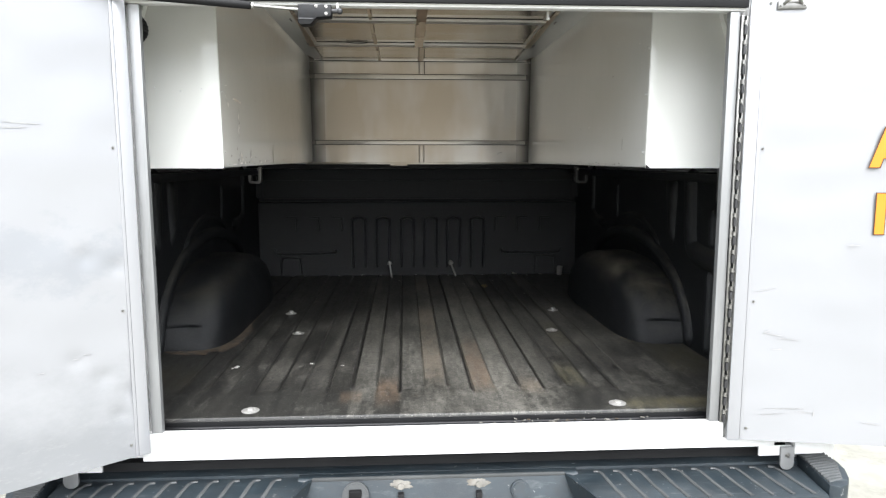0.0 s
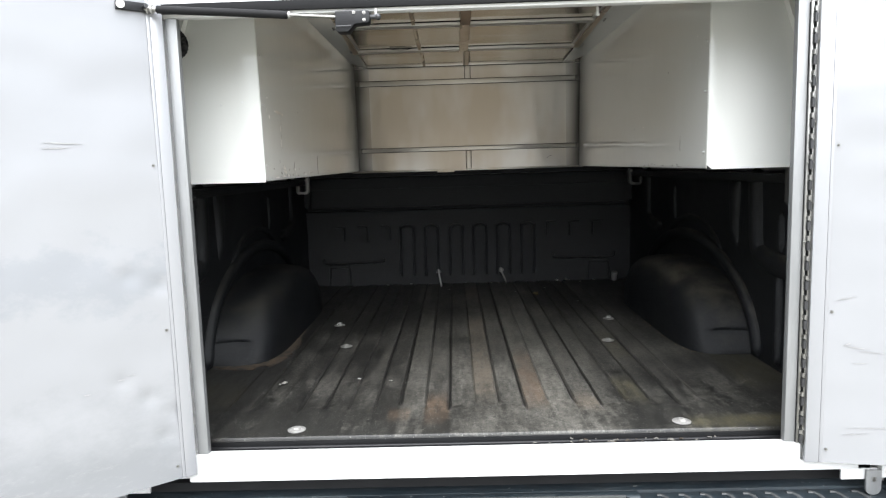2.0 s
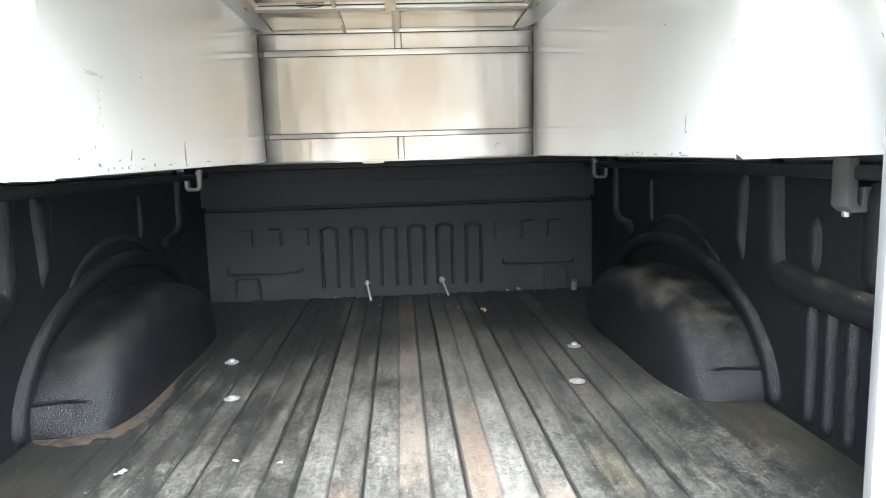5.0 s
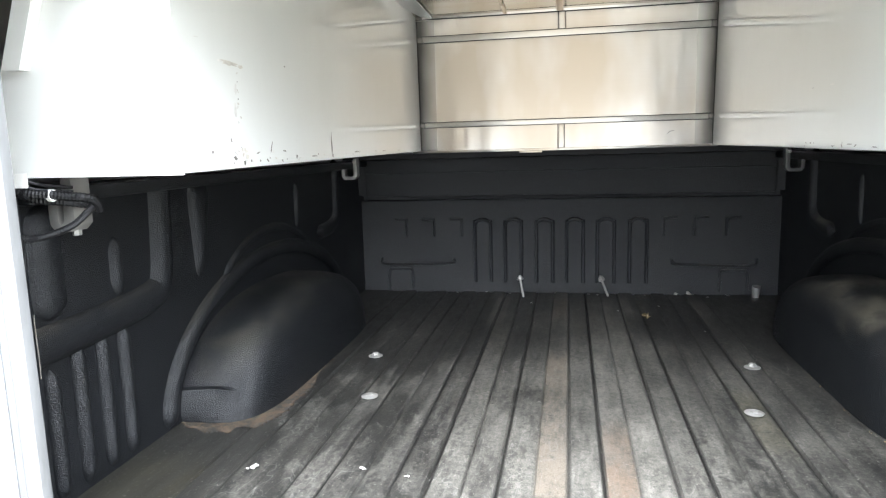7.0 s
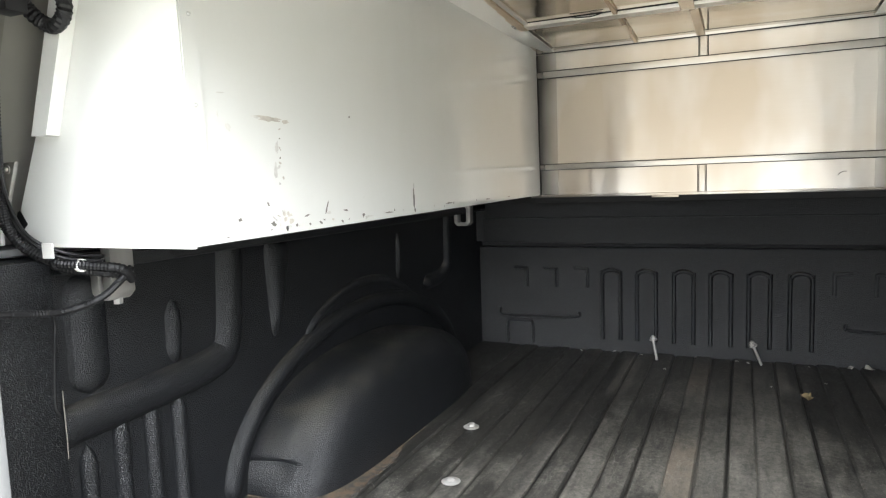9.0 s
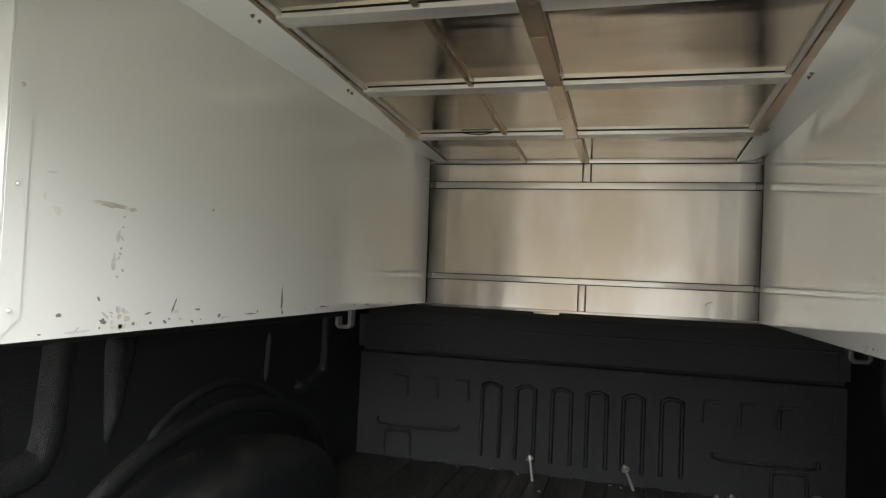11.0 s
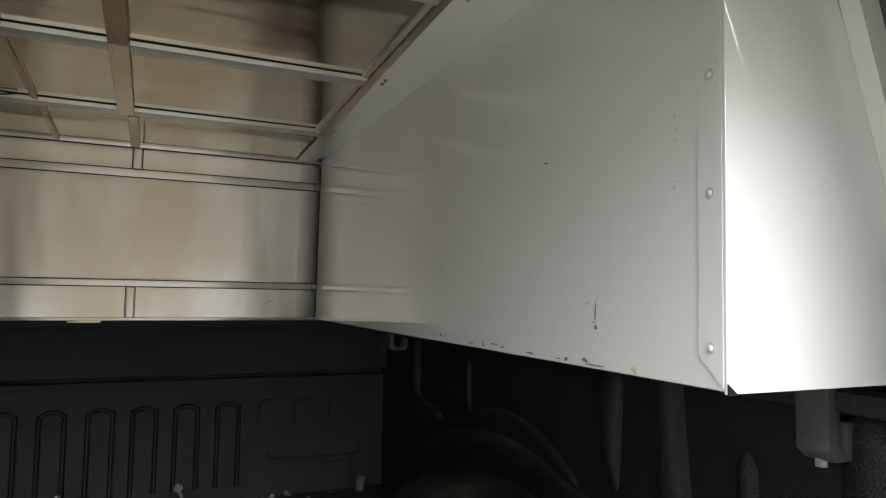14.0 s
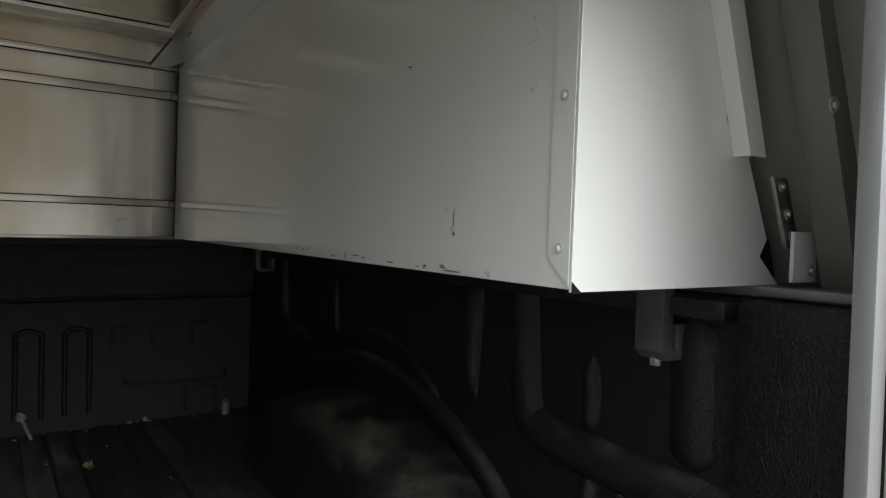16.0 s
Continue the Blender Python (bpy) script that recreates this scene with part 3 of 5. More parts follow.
def side_wall(name, sign, label):
    """One side of the bed, built with x inwards from the wall plane and then turned to its side."""
    base = pose(-BED_X, 0, 0) if sign < 0 else Matrix.Translation((BED_X, 0, 0)) @ Matrix.Diagonal((-1, 1, 1, 1))
    flip = base.to_3x3().determinant() < 0

    def put(bm):
        bmesh.ops.transform(bm, matrix=base, verts=bm.verts[:])
        if flip:
            bmesh.ops.reverse_faces(bm, faces=bm.faces[:])
        return bm
    w = solid(name, put(block(-0.03, 0.0, 0.03, 2.05, -0.03, RAIL_Z)), LINER, label, "wall", "structure")
    part("rear_post", put(block(-0.02, 0.035, 0.035, 0.185, 0.0, RAIL_Z, 0.012)), LINER, w)
    part("rail_flange", put(block(-0.005, 0.045, 0.19, 1.98, RAIL_Z - 0.028, RAIL_Z - 0.002, 0.008)), LINER, w)
    hump = wheel_housing()
    bmesh.ops.translate(hump, verts=hump.verts[:], vec=(0.0, 1.075, 0.001))
    h = part("wheel_housing", put(hump), LINER, w, "rounded black wheel housing with dusty rubbed top")
    arc = [(1.135 - 0.585 * math.cos(t), 0.005 + 0.312 * math.sin(t)) for t in (math.pi * i / 16 for i in range(17))]
    part("arch_bead", put(half_bead(arc, 0.023, 0.021, 4)), LINER, w)
    arc = [(1.12 - 0.43 * math.cos(t), 0.02 + 0.365 * math.sin(t)) for t in (math.radians(48 + 84 * i / 8) for i in range(9))]
    part("arch_bead", put(half_bead(arc, 0.012, 0.010, 4)), LINER, w)
    for y in (0.235, 0.299, 0.363, 0.425):
        part("stiffening_bead", put(half_bead([(y, 0.012), (y + 0.001, 0.14), (y + 0.002, 0.250 + 0.03 * (y > 0.25))], 0.0150, 0.017, 14)), LINER, w)
    part("recess_edge", put(half_bead([(0.590, 0.575), (0.580, 0.44), (0.568, 0.345), (0.53, 0.312), (0.40, 0.298), (0.130, 0.288)], 0.034, 0.023, 8)), LINER, w)
    part("stiffening_bead", put(half_bead([(0.430, 0.335), (0.430, 0.395), (0.432, 0.452)], 0.017, 0.013)), LINER, w)
    part("stiffening_bead", put(half_bead([(0.255, 0.33), (0.255, 0.44), (0.257, 0.53)], 0.036, 0.018)), LINER, w)
    part("stiffening_bead", put(taper_bead((0.722, 0.310), (0.745, 0.545), 0.010, 0.050, 0.019)), LINER, w)
    part("stiffening_bead", put(half_bead([(1.315, 0.36), (1.32, 0.43), (1.322, 0.50)], 0.012, 0.011)), LINER, w)
    part("recess_edge", put(half_bead([(1.49, 0.318), (1.62, 0.325), (1.68, 0.36), (1.69, 0.43), (1.695, 0.575)], 0.026, 0.018, 8)), LINER, w)
    if sign < 0:
        edge = glide([(0.0352, 0.1815, 0.255), (0.0354, 0.1818, 0.29), (0.0352, 0.1815, 0.325), (0.0353, 0.1816, 0.36)], 4)
        part("worn_edge", put(tube(edge, 0.0011, 6)), CRUST, w, "pale chipped edge")
    return w


side_wall("wall_left", -1, "black moulded bed liner wall with pressed beads")
side_wall("wall_right", 1, "black moulded bed liner wall with pressed beads")

# ---- headboard ----
def headboard():
    profile = [(2.06, -0.03), (BED_FRONT, -0.03), (BED_FRONT, 0.380), (BED_FRONT + 0.004, 0.386), (2.052, 0.388), (2.052, 0.409), (BED_FRONT - 0.03, 0.411), (BED_FRONT - 0.03, RAIL_Z), (2.06, RAIL_Z)]
    w = solid("wall_front", prism(profile, -0.87, 0.87, "x"), LINER, "black moulded liner headboard with upright arched ribs", "wall", "structure")
    part("upper_step", block(-0.80, 0.80, BED_FRONT - 0.046, BED_FRONT - 0.012, 0.406, RAIL_Z, 0.008), LINER, w)
    part("seam", block(-0.80, 0.80, BED_FRONT - 0.049, BED_FRONT - 0.035, 0.500, 0.505, 0.002), LINER, w)
    for x in (-0.316, -0.190, -0.062, 0.060, 0.182, 0.308):
        hw, top = 0.033, 0.305
        outline = [(x - hw, 0.042)] + [(x - hw * math.cos(t), top - 0.024 + 0.024 * math.sin(t)) for t in (math.pi * i / 10 for i in range(11))] + [(x + hw, 0.042)]
        ridge = tube(glide([(p[0], BED_FRONT, p[1]) for p in outline], 3), 0, 10, (0.0075, 0.0100), normal=(0, -1, 0))
        part("arched_rib", ridge, LINER, w)
    for s in (-1, 1):
        for x in (0.404, 0.522, 0.640):
            pts = [(s * x, BED_FRONT, 0.235), (s * x, BED_FRONT, 0.298), (s * (x + 0.006), BED_FRONT, 0.306), (s * (x + 0.05), BED_FRONT, 0.309)]
            part("hook_rib", tube(glide(pts, 4), 0, 8, (0.006, 0.0055), normal=(0, -1, 0)), LINER, w)
        pts = [(s * 0.440, BED_FRONT, 0.14), (s * 0.450, BED_FRONT, 0.120), (s * 0.60, BED_FRONT, 0.116), (s * 0.74, BED_FRONT, 0.116), (s * 0.755, BED_FRONT, 0.145)]
        part("lower_rib", tube(glide(pts, 4), 0, 8, (0.006, 0.0085), normal=(0, -1, 0)), LINER, w)
        pts = [(s * 0.62, BED_FRONT, 0.01), (s * 0.622, BED_FRONT, 0.085), (s * 0.64, BED_FRONT, 0.096), (s * 0.70, BED_FRONT, 0.096), (s * 0.722, BED_FRONT, 0.085), (s * 0.724, BED_FRONT, 0.01)]
        part("drain_pocket", tube(glide(pts, 4), 0, 8, (0.006, 0.0065), normal=(0, -1, 0)), LINER, w)
    return w


headboard()

# ---- cap: bulkhead panel, ledge, roof and outer walls ----
bulk = solid("wall_bulkhead", block(-0.60, 0.60, PANEL_Y, PANEL_Y + 0.004, 0.588, 1.13), ALU_WALL, "bare mill-finish aluminium bulkhead sheet, brushed and stained", "wall", "structure")
# strips that carry the painted dark reflection at the bulkhead's sides
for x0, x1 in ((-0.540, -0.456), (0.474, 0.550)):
    part("corner_strip", block(x0, x1, PANEL_Y - 0.0020, PANEL_Y - 0.0005, 0.592, 1.070), ALU_DARK, bulk, "aluminium strip with a dark reflection painted along its outer edge")
for z0, z1, d in ((0.679, 0.696, 0.010), (0.990, 1.011, 0.009), (1.074, 1.094, 0.012)):
    part("cross_rail", block(-0.500, 0.517, PANEL_Y - d, PANEL_Y - 0.0045, z0, z1, 0.002), ALU_RAIL, bulk, "folded aluminium stiffening rail")
    # rail ends coloured dark, continuing the reflection painted on the strips
    for x0, x1 in ((-0.552, -0.5003), (0.5173, 0.552)):
        part("rail_end", block(x0, x1, PANEL_Y - d, PANEL_Y - 0.0045, z0, z1, 0.002), ALU_RAIL_END, bulk, "end of the stiffening rail, coloured dark for its reflection")
    for z in (z0 - 0.0013, z1 + 0.0013):
        # gap shadows above and below each rail, added as black strips
        part("rail_gap", block(-0.552, 0.552, PANEL_Y - d + 0.001, PANEL_Y - 0.0042, z - 0.0010, z + 0.0010), RUBBER_AND_SHADE, bulk, "black strip for the gap shadow along the rail")
part("upright_strap", block(-0.002, 0.018, PANEL_Y - 0.012, PANEL_Y - 0.004, 0.592, 0.6755, 0.002), ALU_WALL, bulk)
part("upright_strap", block(0.000, 0.022, PANEL_Y - 0.012, PANEL_Y - 0.004, 1.0135, 1.0715, 0.002), ALU_WALL, bulk)
for x in (-0.0045, 0.0205):
    part("strap_gap", block(x - 0.001, x + 0.001, PANEL_Y - 0.0105, PANEL_Y - 0.0042, 0.592, 0.6755), RUBBER_AND_SHADE, bulk)
for x in (-0.0024, 0.0244):
    part("strap_gap", block(x - 0.0012, x + 0.0012, PANEL_Y - 0.0105, PANEL_Y - 0.0042, 1.0135, 1.0715), RUBBER_AND_SHADE, bulk)
part("bottom_hem", block(-0.552, 0.552, PANEL_Y - 0.006, PANEL_Y + 0.006, 0.583, 0.5915, 0.002), ALU_WALL, bulk)
part("torn_hem", block(-0.145, -0.062, PANEL_Y - 0.009, PANEL_Y - 0.003, 0.5765, 0.584, 0.002), ALU_WALL, bulk)
solid("ledge", block(-0.88, 0.88, PANEL_Y + 0.008, 2.08, RAIL_Z + 0.004, 0.586), BODY_PAINT, "dark ledge over the headboard", "ledge", "structure")

def roof_sheet():
    own = bmesh.new()
    ys = [-0.02 + 0.05 * i for i in range(38)]
    xs = [-0.76 + 0.08 * i for i in range(20)]
    g = [[own.verts.new((x, y, rib_z(y) + 0.0105 - 0.002 * (x / 0.7) ** 2)) for x in xs] for y in ys]
    t = [[own.verts.new((x, y, rib_z(y) + 0.036)) for x in xs] for y in ys]
    for i in range(len(ys) - 1):
        for j in range(len(xs) - 1):
            own.faces.new((g[i][j], g[i][j + 1], g[i + 1][j + 1], g[i + 1][j]))
            own.faces.new((t[i][j], t[i + 1][j], t[i + 1][j + 1], t[i][j + 1]))
    return own


solid("ceiling", roof_sheet(), ALU_ROOF, "wavy bare aluminium roof sheet, smoke-brown in places", "ceiling", "structure")

def roof_frame():
    f = thing("roof_frame", "bare aluminium roof frame of cross ribs and lengthwise channels", "roof frame", pose(0, 1.0, 1.10))

    def low(bm):
        bmesh.ops.translate(bm, verts=bm.verts[:], vec=(0, -1.0, -1.10))
        return bm
    for y in (0.259, 0.643, 1.041, 1.452):
        z = rib_z(y)
        poly = [(y - 0.0250, z), (y + 0.0165, z - 0.001), (y + 0.0165, z + 0.014), (y - 0.0250, z + 0.014)]
        rib = part("cross_rib", low(prism(poly, -0.452, 0.447, "x", 0.001)), ALU_RIB, f)
        for d in (-0.0266, 0.0168):
            # the shadow between rib and sheet, put in as a thin black strip
            part("shadow_gap", low(block(-0.452, 0.447, y + d, y + d + 0.0014, z + 0.0092, z + 0.0135)), RUBBER_AND_SHADE, rib, "black strip for the shadow gap beside the rib")
    y0, y1 = 0.05, 1.795

    def lengthwise(x0, x1, up0, up1, material, name, ya=y0, yb=y1, label=""):
        own = bmesh.new()
        vs = [own.verts.new((x, y, rib_z(y) + up)) for y in (ya, yb) for x in (x0, x1) for up in (up0, up1)]
        for q in ((0, 1, 3, 2), (4, 6, 7, 5), (0, 4, 5, 1), (2, 3, 7, 6), (0, 2, 6, 4), (1, 5, 7, 3)):
            own.faces.new([vs[i] for i in q])
        bmesh.ops.recalc_face_normals(own, faces=own.faces[:])
        bmesh.ops.bevel(own, geom=own.edges[:], offset=0.0012, segments=1, affect='EDGES')
        part(name, low(own), material, f, label)
    bays = ((0.05, 0.240), (0.278, 0.624), (0.662, 1.022), (1.060, 1.433))
    for ya, yb in bays:
        lengthwise(-0.029, 0.007, -0.004, 0.024, ALU_CHANNEL, "centre_channel", ya - 0.02, yb + 0.02)
        lengthwise(-0.200, -0.188, 0.001, 0.016, ALU_CHANNEL, "side_channel", ya, yb)
    lengthwise(-0.008, 0.016, 0.000, 0.024, ALU_CHANNEL, "centre_channel", 1.471, 1.79)
    lengthwise(-0.196, -0.185, 0.001, 0.016, ALU_CHANNEL, "side_channel", 1.471, 1.79)
    lengthwise(-0.027, 0.005, -0.0055, -0.0042, TAPE, "tape_strip", 0.75, 1.01, "strip of brown tape along the channel")
    for s, x in ((-1, 0.452), (1, 0.447)):
        lengthwise(s * x, s * (x + 0.026), 0.000, 0.026, ALU_CHANNEL, "edge_rail", 0.05, 1.478)
        lengthwise(s * (x - 0.012), s * x, 0.004, 0.014, ALU_RIB, "edge_lip", 0.05, 1.433)
    wire = glide([(-0.315, 1.412, rib_z(1.41) + 0.006), (-0.29, 1.420, rib_z(1.42) + 0.004), (-0.255, 1.422, rib_z(1.42) + 0.003), (-0.225, 1.412, rib_z(1.41) + 0.006)], 5)
    part("loose_strap", low(tube(wire, 0, 8, (0.0022, 0.0012))), RUBBER_AND_SHADE, f, "scrap of black strap caught behind the rib")
    return f


roof_frame()

# cap outer shell
for name, s in (("cap_wall_left", -1), ("cap_wall_right", 1)):
    poly = [(s * shell_x(0.566), 0.566), (s * (shell_x(0.566) + 0.012), 0.566), (s * (shell_x(1.15) + 0.012), 1.15), (s * shell_x(1.15), 1.15)]
    solid(name, prism(poly, -0.007, 2.08, "y"), CAP_GREY, "grey-white sheet wall of the truck cap, leaning inwards", "wall", "structure")
    solid("bed_side_left" if s < 0 else "bed_side_right", prism([(s * 0.90, -0.30), (s * 0.97, -0.25), (s * 0.985, 0.2), (s * 0.965, 0.555), (s * 0.872, 0.563), (s * 0.872, -0.30)], 0.02, 2.08, "y", 0.006), WHITE_TRIM,
          "white outer side of the cargo bed", "bed side", "structure")
    part_rail = solid("bottom_rail", block(min(s * 0.84, s * 0.965), max(s * 0.84, s * 0.965), 0.03, 2.05, 0.5635, 0.5755, 0.003), ALU_JAMB, "grey aluminium rail clamped on top of the bed side", "rail")
solid("cap_front", block(-0.97, 0.97, 2.082, 2.11, -0.30, 1.15), WHITE_TRIM, "plain front wall closing the bed and cap", "wall", "structure")


# ---- side boxes ----
def side_box(s, label):
    """A white sheet-metal box hanging along one side, its long face towards the aisle."""
    b = thing("side_box", label, "storage box", pose(s * 0.70, BOX_REAR, BOX_Z), "side boxes under the roof")
    BX = 0.523 if s < 0 else 0.539
    low = Matrix.Translation((-s * 0.70, -BOX_REAR, -BOX_Z))

    def put(bm):
        bmesh.ops.transform(bm, matrix=low, verts=bm.verts[:])
        return bm
    ox = wall_x(BOX_Z) - 0.028
    tx = wall_x(CREASE_Z + 0.03) - 0.02
    inner = [(s * (BX - 0.006), BOX_Z), (s * ox, BOX_Z), (s * tx, CREASE_Z + 0.03), (s * BX, CREASE_Z)]
    own = prism(inner, BOX_REAR, PANEL_Y - 0.010, "y", 0.002)
    for v in own.verts:
        if v.co.y > 1 and v.co.z < 0.7:
            v.co.z += 0.014 if s < 0 else 0.009
    part("body", put(own), WHITE_BOX, b, smooth=False)
    own = bmesh.new()
    n = 18
    rows = []
    for i in range(n + 1):
        y = BOX_REAR + 0.004 + (PANEL_Y - 0.025 - BOX_REAR) * i / n
        z = max(rib_z(y) + 0.002, CREASE_Z - 0.022)
        top = [(s * BX, CREASE_Z - 0.002), (s * (BX - 0.004), CREASE_Z), (s * 0.458, z), (s * 0.458, z + 0.003), (s * (BX + 0.01), CREASE_Z + 0.01)]
        rows.append([own.verts.new((x, y, zz)) for x, zz in top])
    for p, q in zip(rows, rows[1:]):
        for j in range(5):
            own.faces.new((p[j], p[(j + 1) % 5], q[(j + 1) % 5], q[j]))
    own.faces.new(rows[0])
    own.faces.new(rows[-1][::-1])
    part("top_flange", put(own), WHITE_BOX, b, "folded flange reaching the roof rail")
    # rear cover, with a hem along its edges
    cover = [(s * (BX - 0.0072), BOX_Z - 0.002), (s * (ox + 0.012), BOX_Z - 0.002), (s * (ox - 0.030), BOX_Z + 0.032), (s * (ox - 0.016), BOX_Z + 0.052),
             (s * (wall_x(1.08) - 0.045), 1.08), (s * (BX - 0.0012), 1.08)]
    part("rear_cover", put(prism(cover, BOX_REAR - 0.005, BOX_REAR - 0.0016, "y", 0.0008)), WHITE_BOX, b, smooth=False)
    # black plate in place of the unlit hollow behind the torn corner
    gap = [(s * (ox + 0.010), BOX_Z + 0.006), (s * (ox - 0.034), BOX_Z + 0.030), (s * (ox - 0.020), BOX_Z + 0.056), (s * (ox - 0.004), BOX_Z + 0.050)]
    part("corner_gap", put(prism(gap, BOX_REAR - 0.0014, BOX_REAR - 0.0004, "y")), RUBBER_AND_SHADE, b, "black plate for the dark inside at the torn cover corner")
    if s > 0:
        part("corner_gap", put(prism([(BX - 0.007, BOX_Z + 0.008), (BX - 0.007, BOX_Z - 0.003), (BX + 0.006, BOX_Z - 0.003)], BOX_REAR - 0.0062, BOX_REAR - 0.0052, "y")), RUBBER_AND_SHADE, b)
    # folded corner angle with screws along the rear upright edge
    y0, y1 = BOX_REAR - 0.001, BOX_REAR + 0.028
    angle = [(y0, 1.075), (y1, 1.075), (y1, 0.608), (y0, 0.581)]
    own = bmesh.new()
    vs = []
    for y, z in angle:
        k = 0.006 * (z - BOX_Z) / (CREASE_Z - BOX_Z)
        vs.append((own.verts.new((s * (BX - 0.0058 + k), y, z)), own.verts.new((s * (BX - 0.0078 + k), y, z))))
    own.faces.new([v[0] for v in vs])
    own.faces.new([v[1] for v in vs])
    for i in range(4):
        own.faces.new((vs[i][0], vs[(i + 1) % 4][0], vs[(i + 1) % 4][1], vs[i][1]))
    fold = part("corner_angle", put(own), WHITE_BOX, b, smooth=False)
    own = bmesh.new()
    vs = [own.verts.new((s * (BX - 0.0064 + 0.006 * (z - BOX_Z) / (CREASE_Z - BOX_Z)), y, z)) for y, z in ((y1 - 0.0005, 0.608), (y1 + 0.0011, 0.608), (y1 + 0.0011, 1.075), (y1 - 0.0005, 1.075))]
    own.faces.new(vs)
    back = [own.verts.new(v.co + Vector((s * 0.0006, 0, 0))) for v in vs]
    own.faces.new(back[::-1])
    for i in range(4):
        own.faces.new((vs[i], back[i], back[(i + 1) % 4], vs[(i + 1) % 4]))
    # shadow line of the overlapping fold, drawn as a darker strip
    part("fold_gap", put(own), SCUFF_AND_SHADE if s > 0 else RUB_AND_SHADE, fold, "painted overlap shadow along the folded angle", smooth=False)
    for z in (0.616, 0.760, 0.874, 0.99):
        part("rivet", put(screw_head((s * (BX - 0.0071 + 0.006 * (z - BOX_Z) / (CREASE_Z - BOX_Z)), BOX_REAR + 0.013, z), (-s, 0, 0), 0.0046 if s > 0 else 0.0025)), PAINTED_SCREW, fold)
    for y in (0.200, 0.220, 0.583, 0.605, 0.985, 1.006, 1.396, 1.416):
        z = CREASE_Z + (rib_z(y) - CREASE_Z) * 0.80
        part("rivet", put(screw_head((s * 0.475, y, z - 0.003), (-s * 0.25, 0, -1), 0.0030)), HINGE, b)
    for x, z in ((0.55, 0.765), (0.60, 0.760), (0.66, 0.767)) if s < 0 else ():
        part("rivet", put(screw_head((s * (x + 0.01), BOX_REAR - 0.004, z), (0, -1, 0), 0.0022)), WHITE_TRIM, b)
    # upright post cover beside the box
    za, zb = (0.722 if s > 0 else 0.734), 1.05
    post = (0.790, 0.680) if s > 0 else (0.764, 0.654)
    pts = [(s * post[0], BOX_REAR - 0.026, za), (s * post[1], BOX_REAR - 0.026, zb)]
    own = bmesh.new()
    vs = []
    for x, y, z in pts:
        vs += [own.verts.new(p) for p in ((x - s * 0.012, y, z), (x + s * 0.019, y, z), (x + s * 0.019, y + 0.0205, z), (x - s * 0.012, y + 0.0205, z))]
    for q in ((0, 1, 2, 3), (7, 6, 5, 4), (0, 4, 5, 1), (1, 5, 6, 2), (2, 6, 7, 3), (3, 7, 4, 0)):
        own.faces.new([vs[i] for i in q])
    part("post_cover", put(own), WHITE_BOX, b, smooth=False)
    hoop = [(s * 0.895, 0.570), (s * 0.938, 0.570), (s * 0.800, 0.94), (s * 0.757, 0.94)]
    part("hoop_post", put(prism(hoop, 0.095, 0.135, "y", 0.003)), POST_GREY, b, "leaning post of the cap frame")
    part("hoop_bolt", put(screw_head((s * 0.822, 0.095, 0.774), (0, -1, 0), 0.007)), STEEL, b)
    own = bmesh.new()
    for (x, z) in ((wall_x(0.69) - 0.025, 0.69), (wall_x(0.66) - 0.024, 0.66), (wall_x(0.635) - 0.023, 0.635)):
        screw_head((s * x, BOX_REAR - 0.036, z), (0, -1, 0), 0.005, own)
    part("hinge_plate", put(prism([(s * (wall_x(0.70) - 0.038), 0.70), (s * (wall_x(0.70) - 0.010), 0.70), (s * (wall_x(0.62) - 0.010), 0.62), (s * (wall_x(0.62) - 0.038), 0.62)], BOX_REAR - 0.036, BOX_REAR - 0.030, "y", 0.001)), HINGE, b)
    part("hinge_screws", put(own), STEEL, b)
    part("foot_bracket", put(block(min(s * 0.842, s * 0.892), max(s * 0.842, s * 0.892), BOX_REAR - 0.044, BOX_REAR - 0.039, 0.582, 0.640, 0.001)), WHITE_TRIM, b)
    part("foot_screw", put(screw_head((s * 0.878, BOX_REAR - 0.044, 0.596), (0, -1, 0), 0.0055)), STEEL, b)
    return b


box_left = side_box(-1, "long cream-white sheet-metal box with scuffed lower edge")
box_right = side_box(1, "long cream-white sheet-metal box with riveted corner angle")


def ragged(length, width, seed, angle=0.0):
    """A thin irregular patch lying in the y-z plane."""
    rng = random.Random(seed)
    own = bmesh.new()
    n = 16
    front, back = [], []
    for i in range(n):
        a = 2 * math.pi * i / n
        k = 0.5 + 0.5 * rng.random()
        y, z = length / 2 * k * math.cos(a), width / 2 * k * math.sin(a)
        y, z = y * math.cos(angle) - z * math.sin(angle), y * math.sin(angle) + z * math.cos(angle)
        front.append(own.verts.new((0.00015, y, z)))
        back.append(own.verts.new((-0.00015, y, z)))
    mid_a, mid_b = own.verts.new((0.00015, 0, 0)), own.verts.new((-0.00015, 0, 0))
    for i in range(n):
        j = (i + 1) % n
        own.faces.new((front[i], front[j], mid_a))
        own.faces.new((back[j], back[i], mid_b))
        own.faces.new((front[i], back[i], back[j], front[j]))
    return own


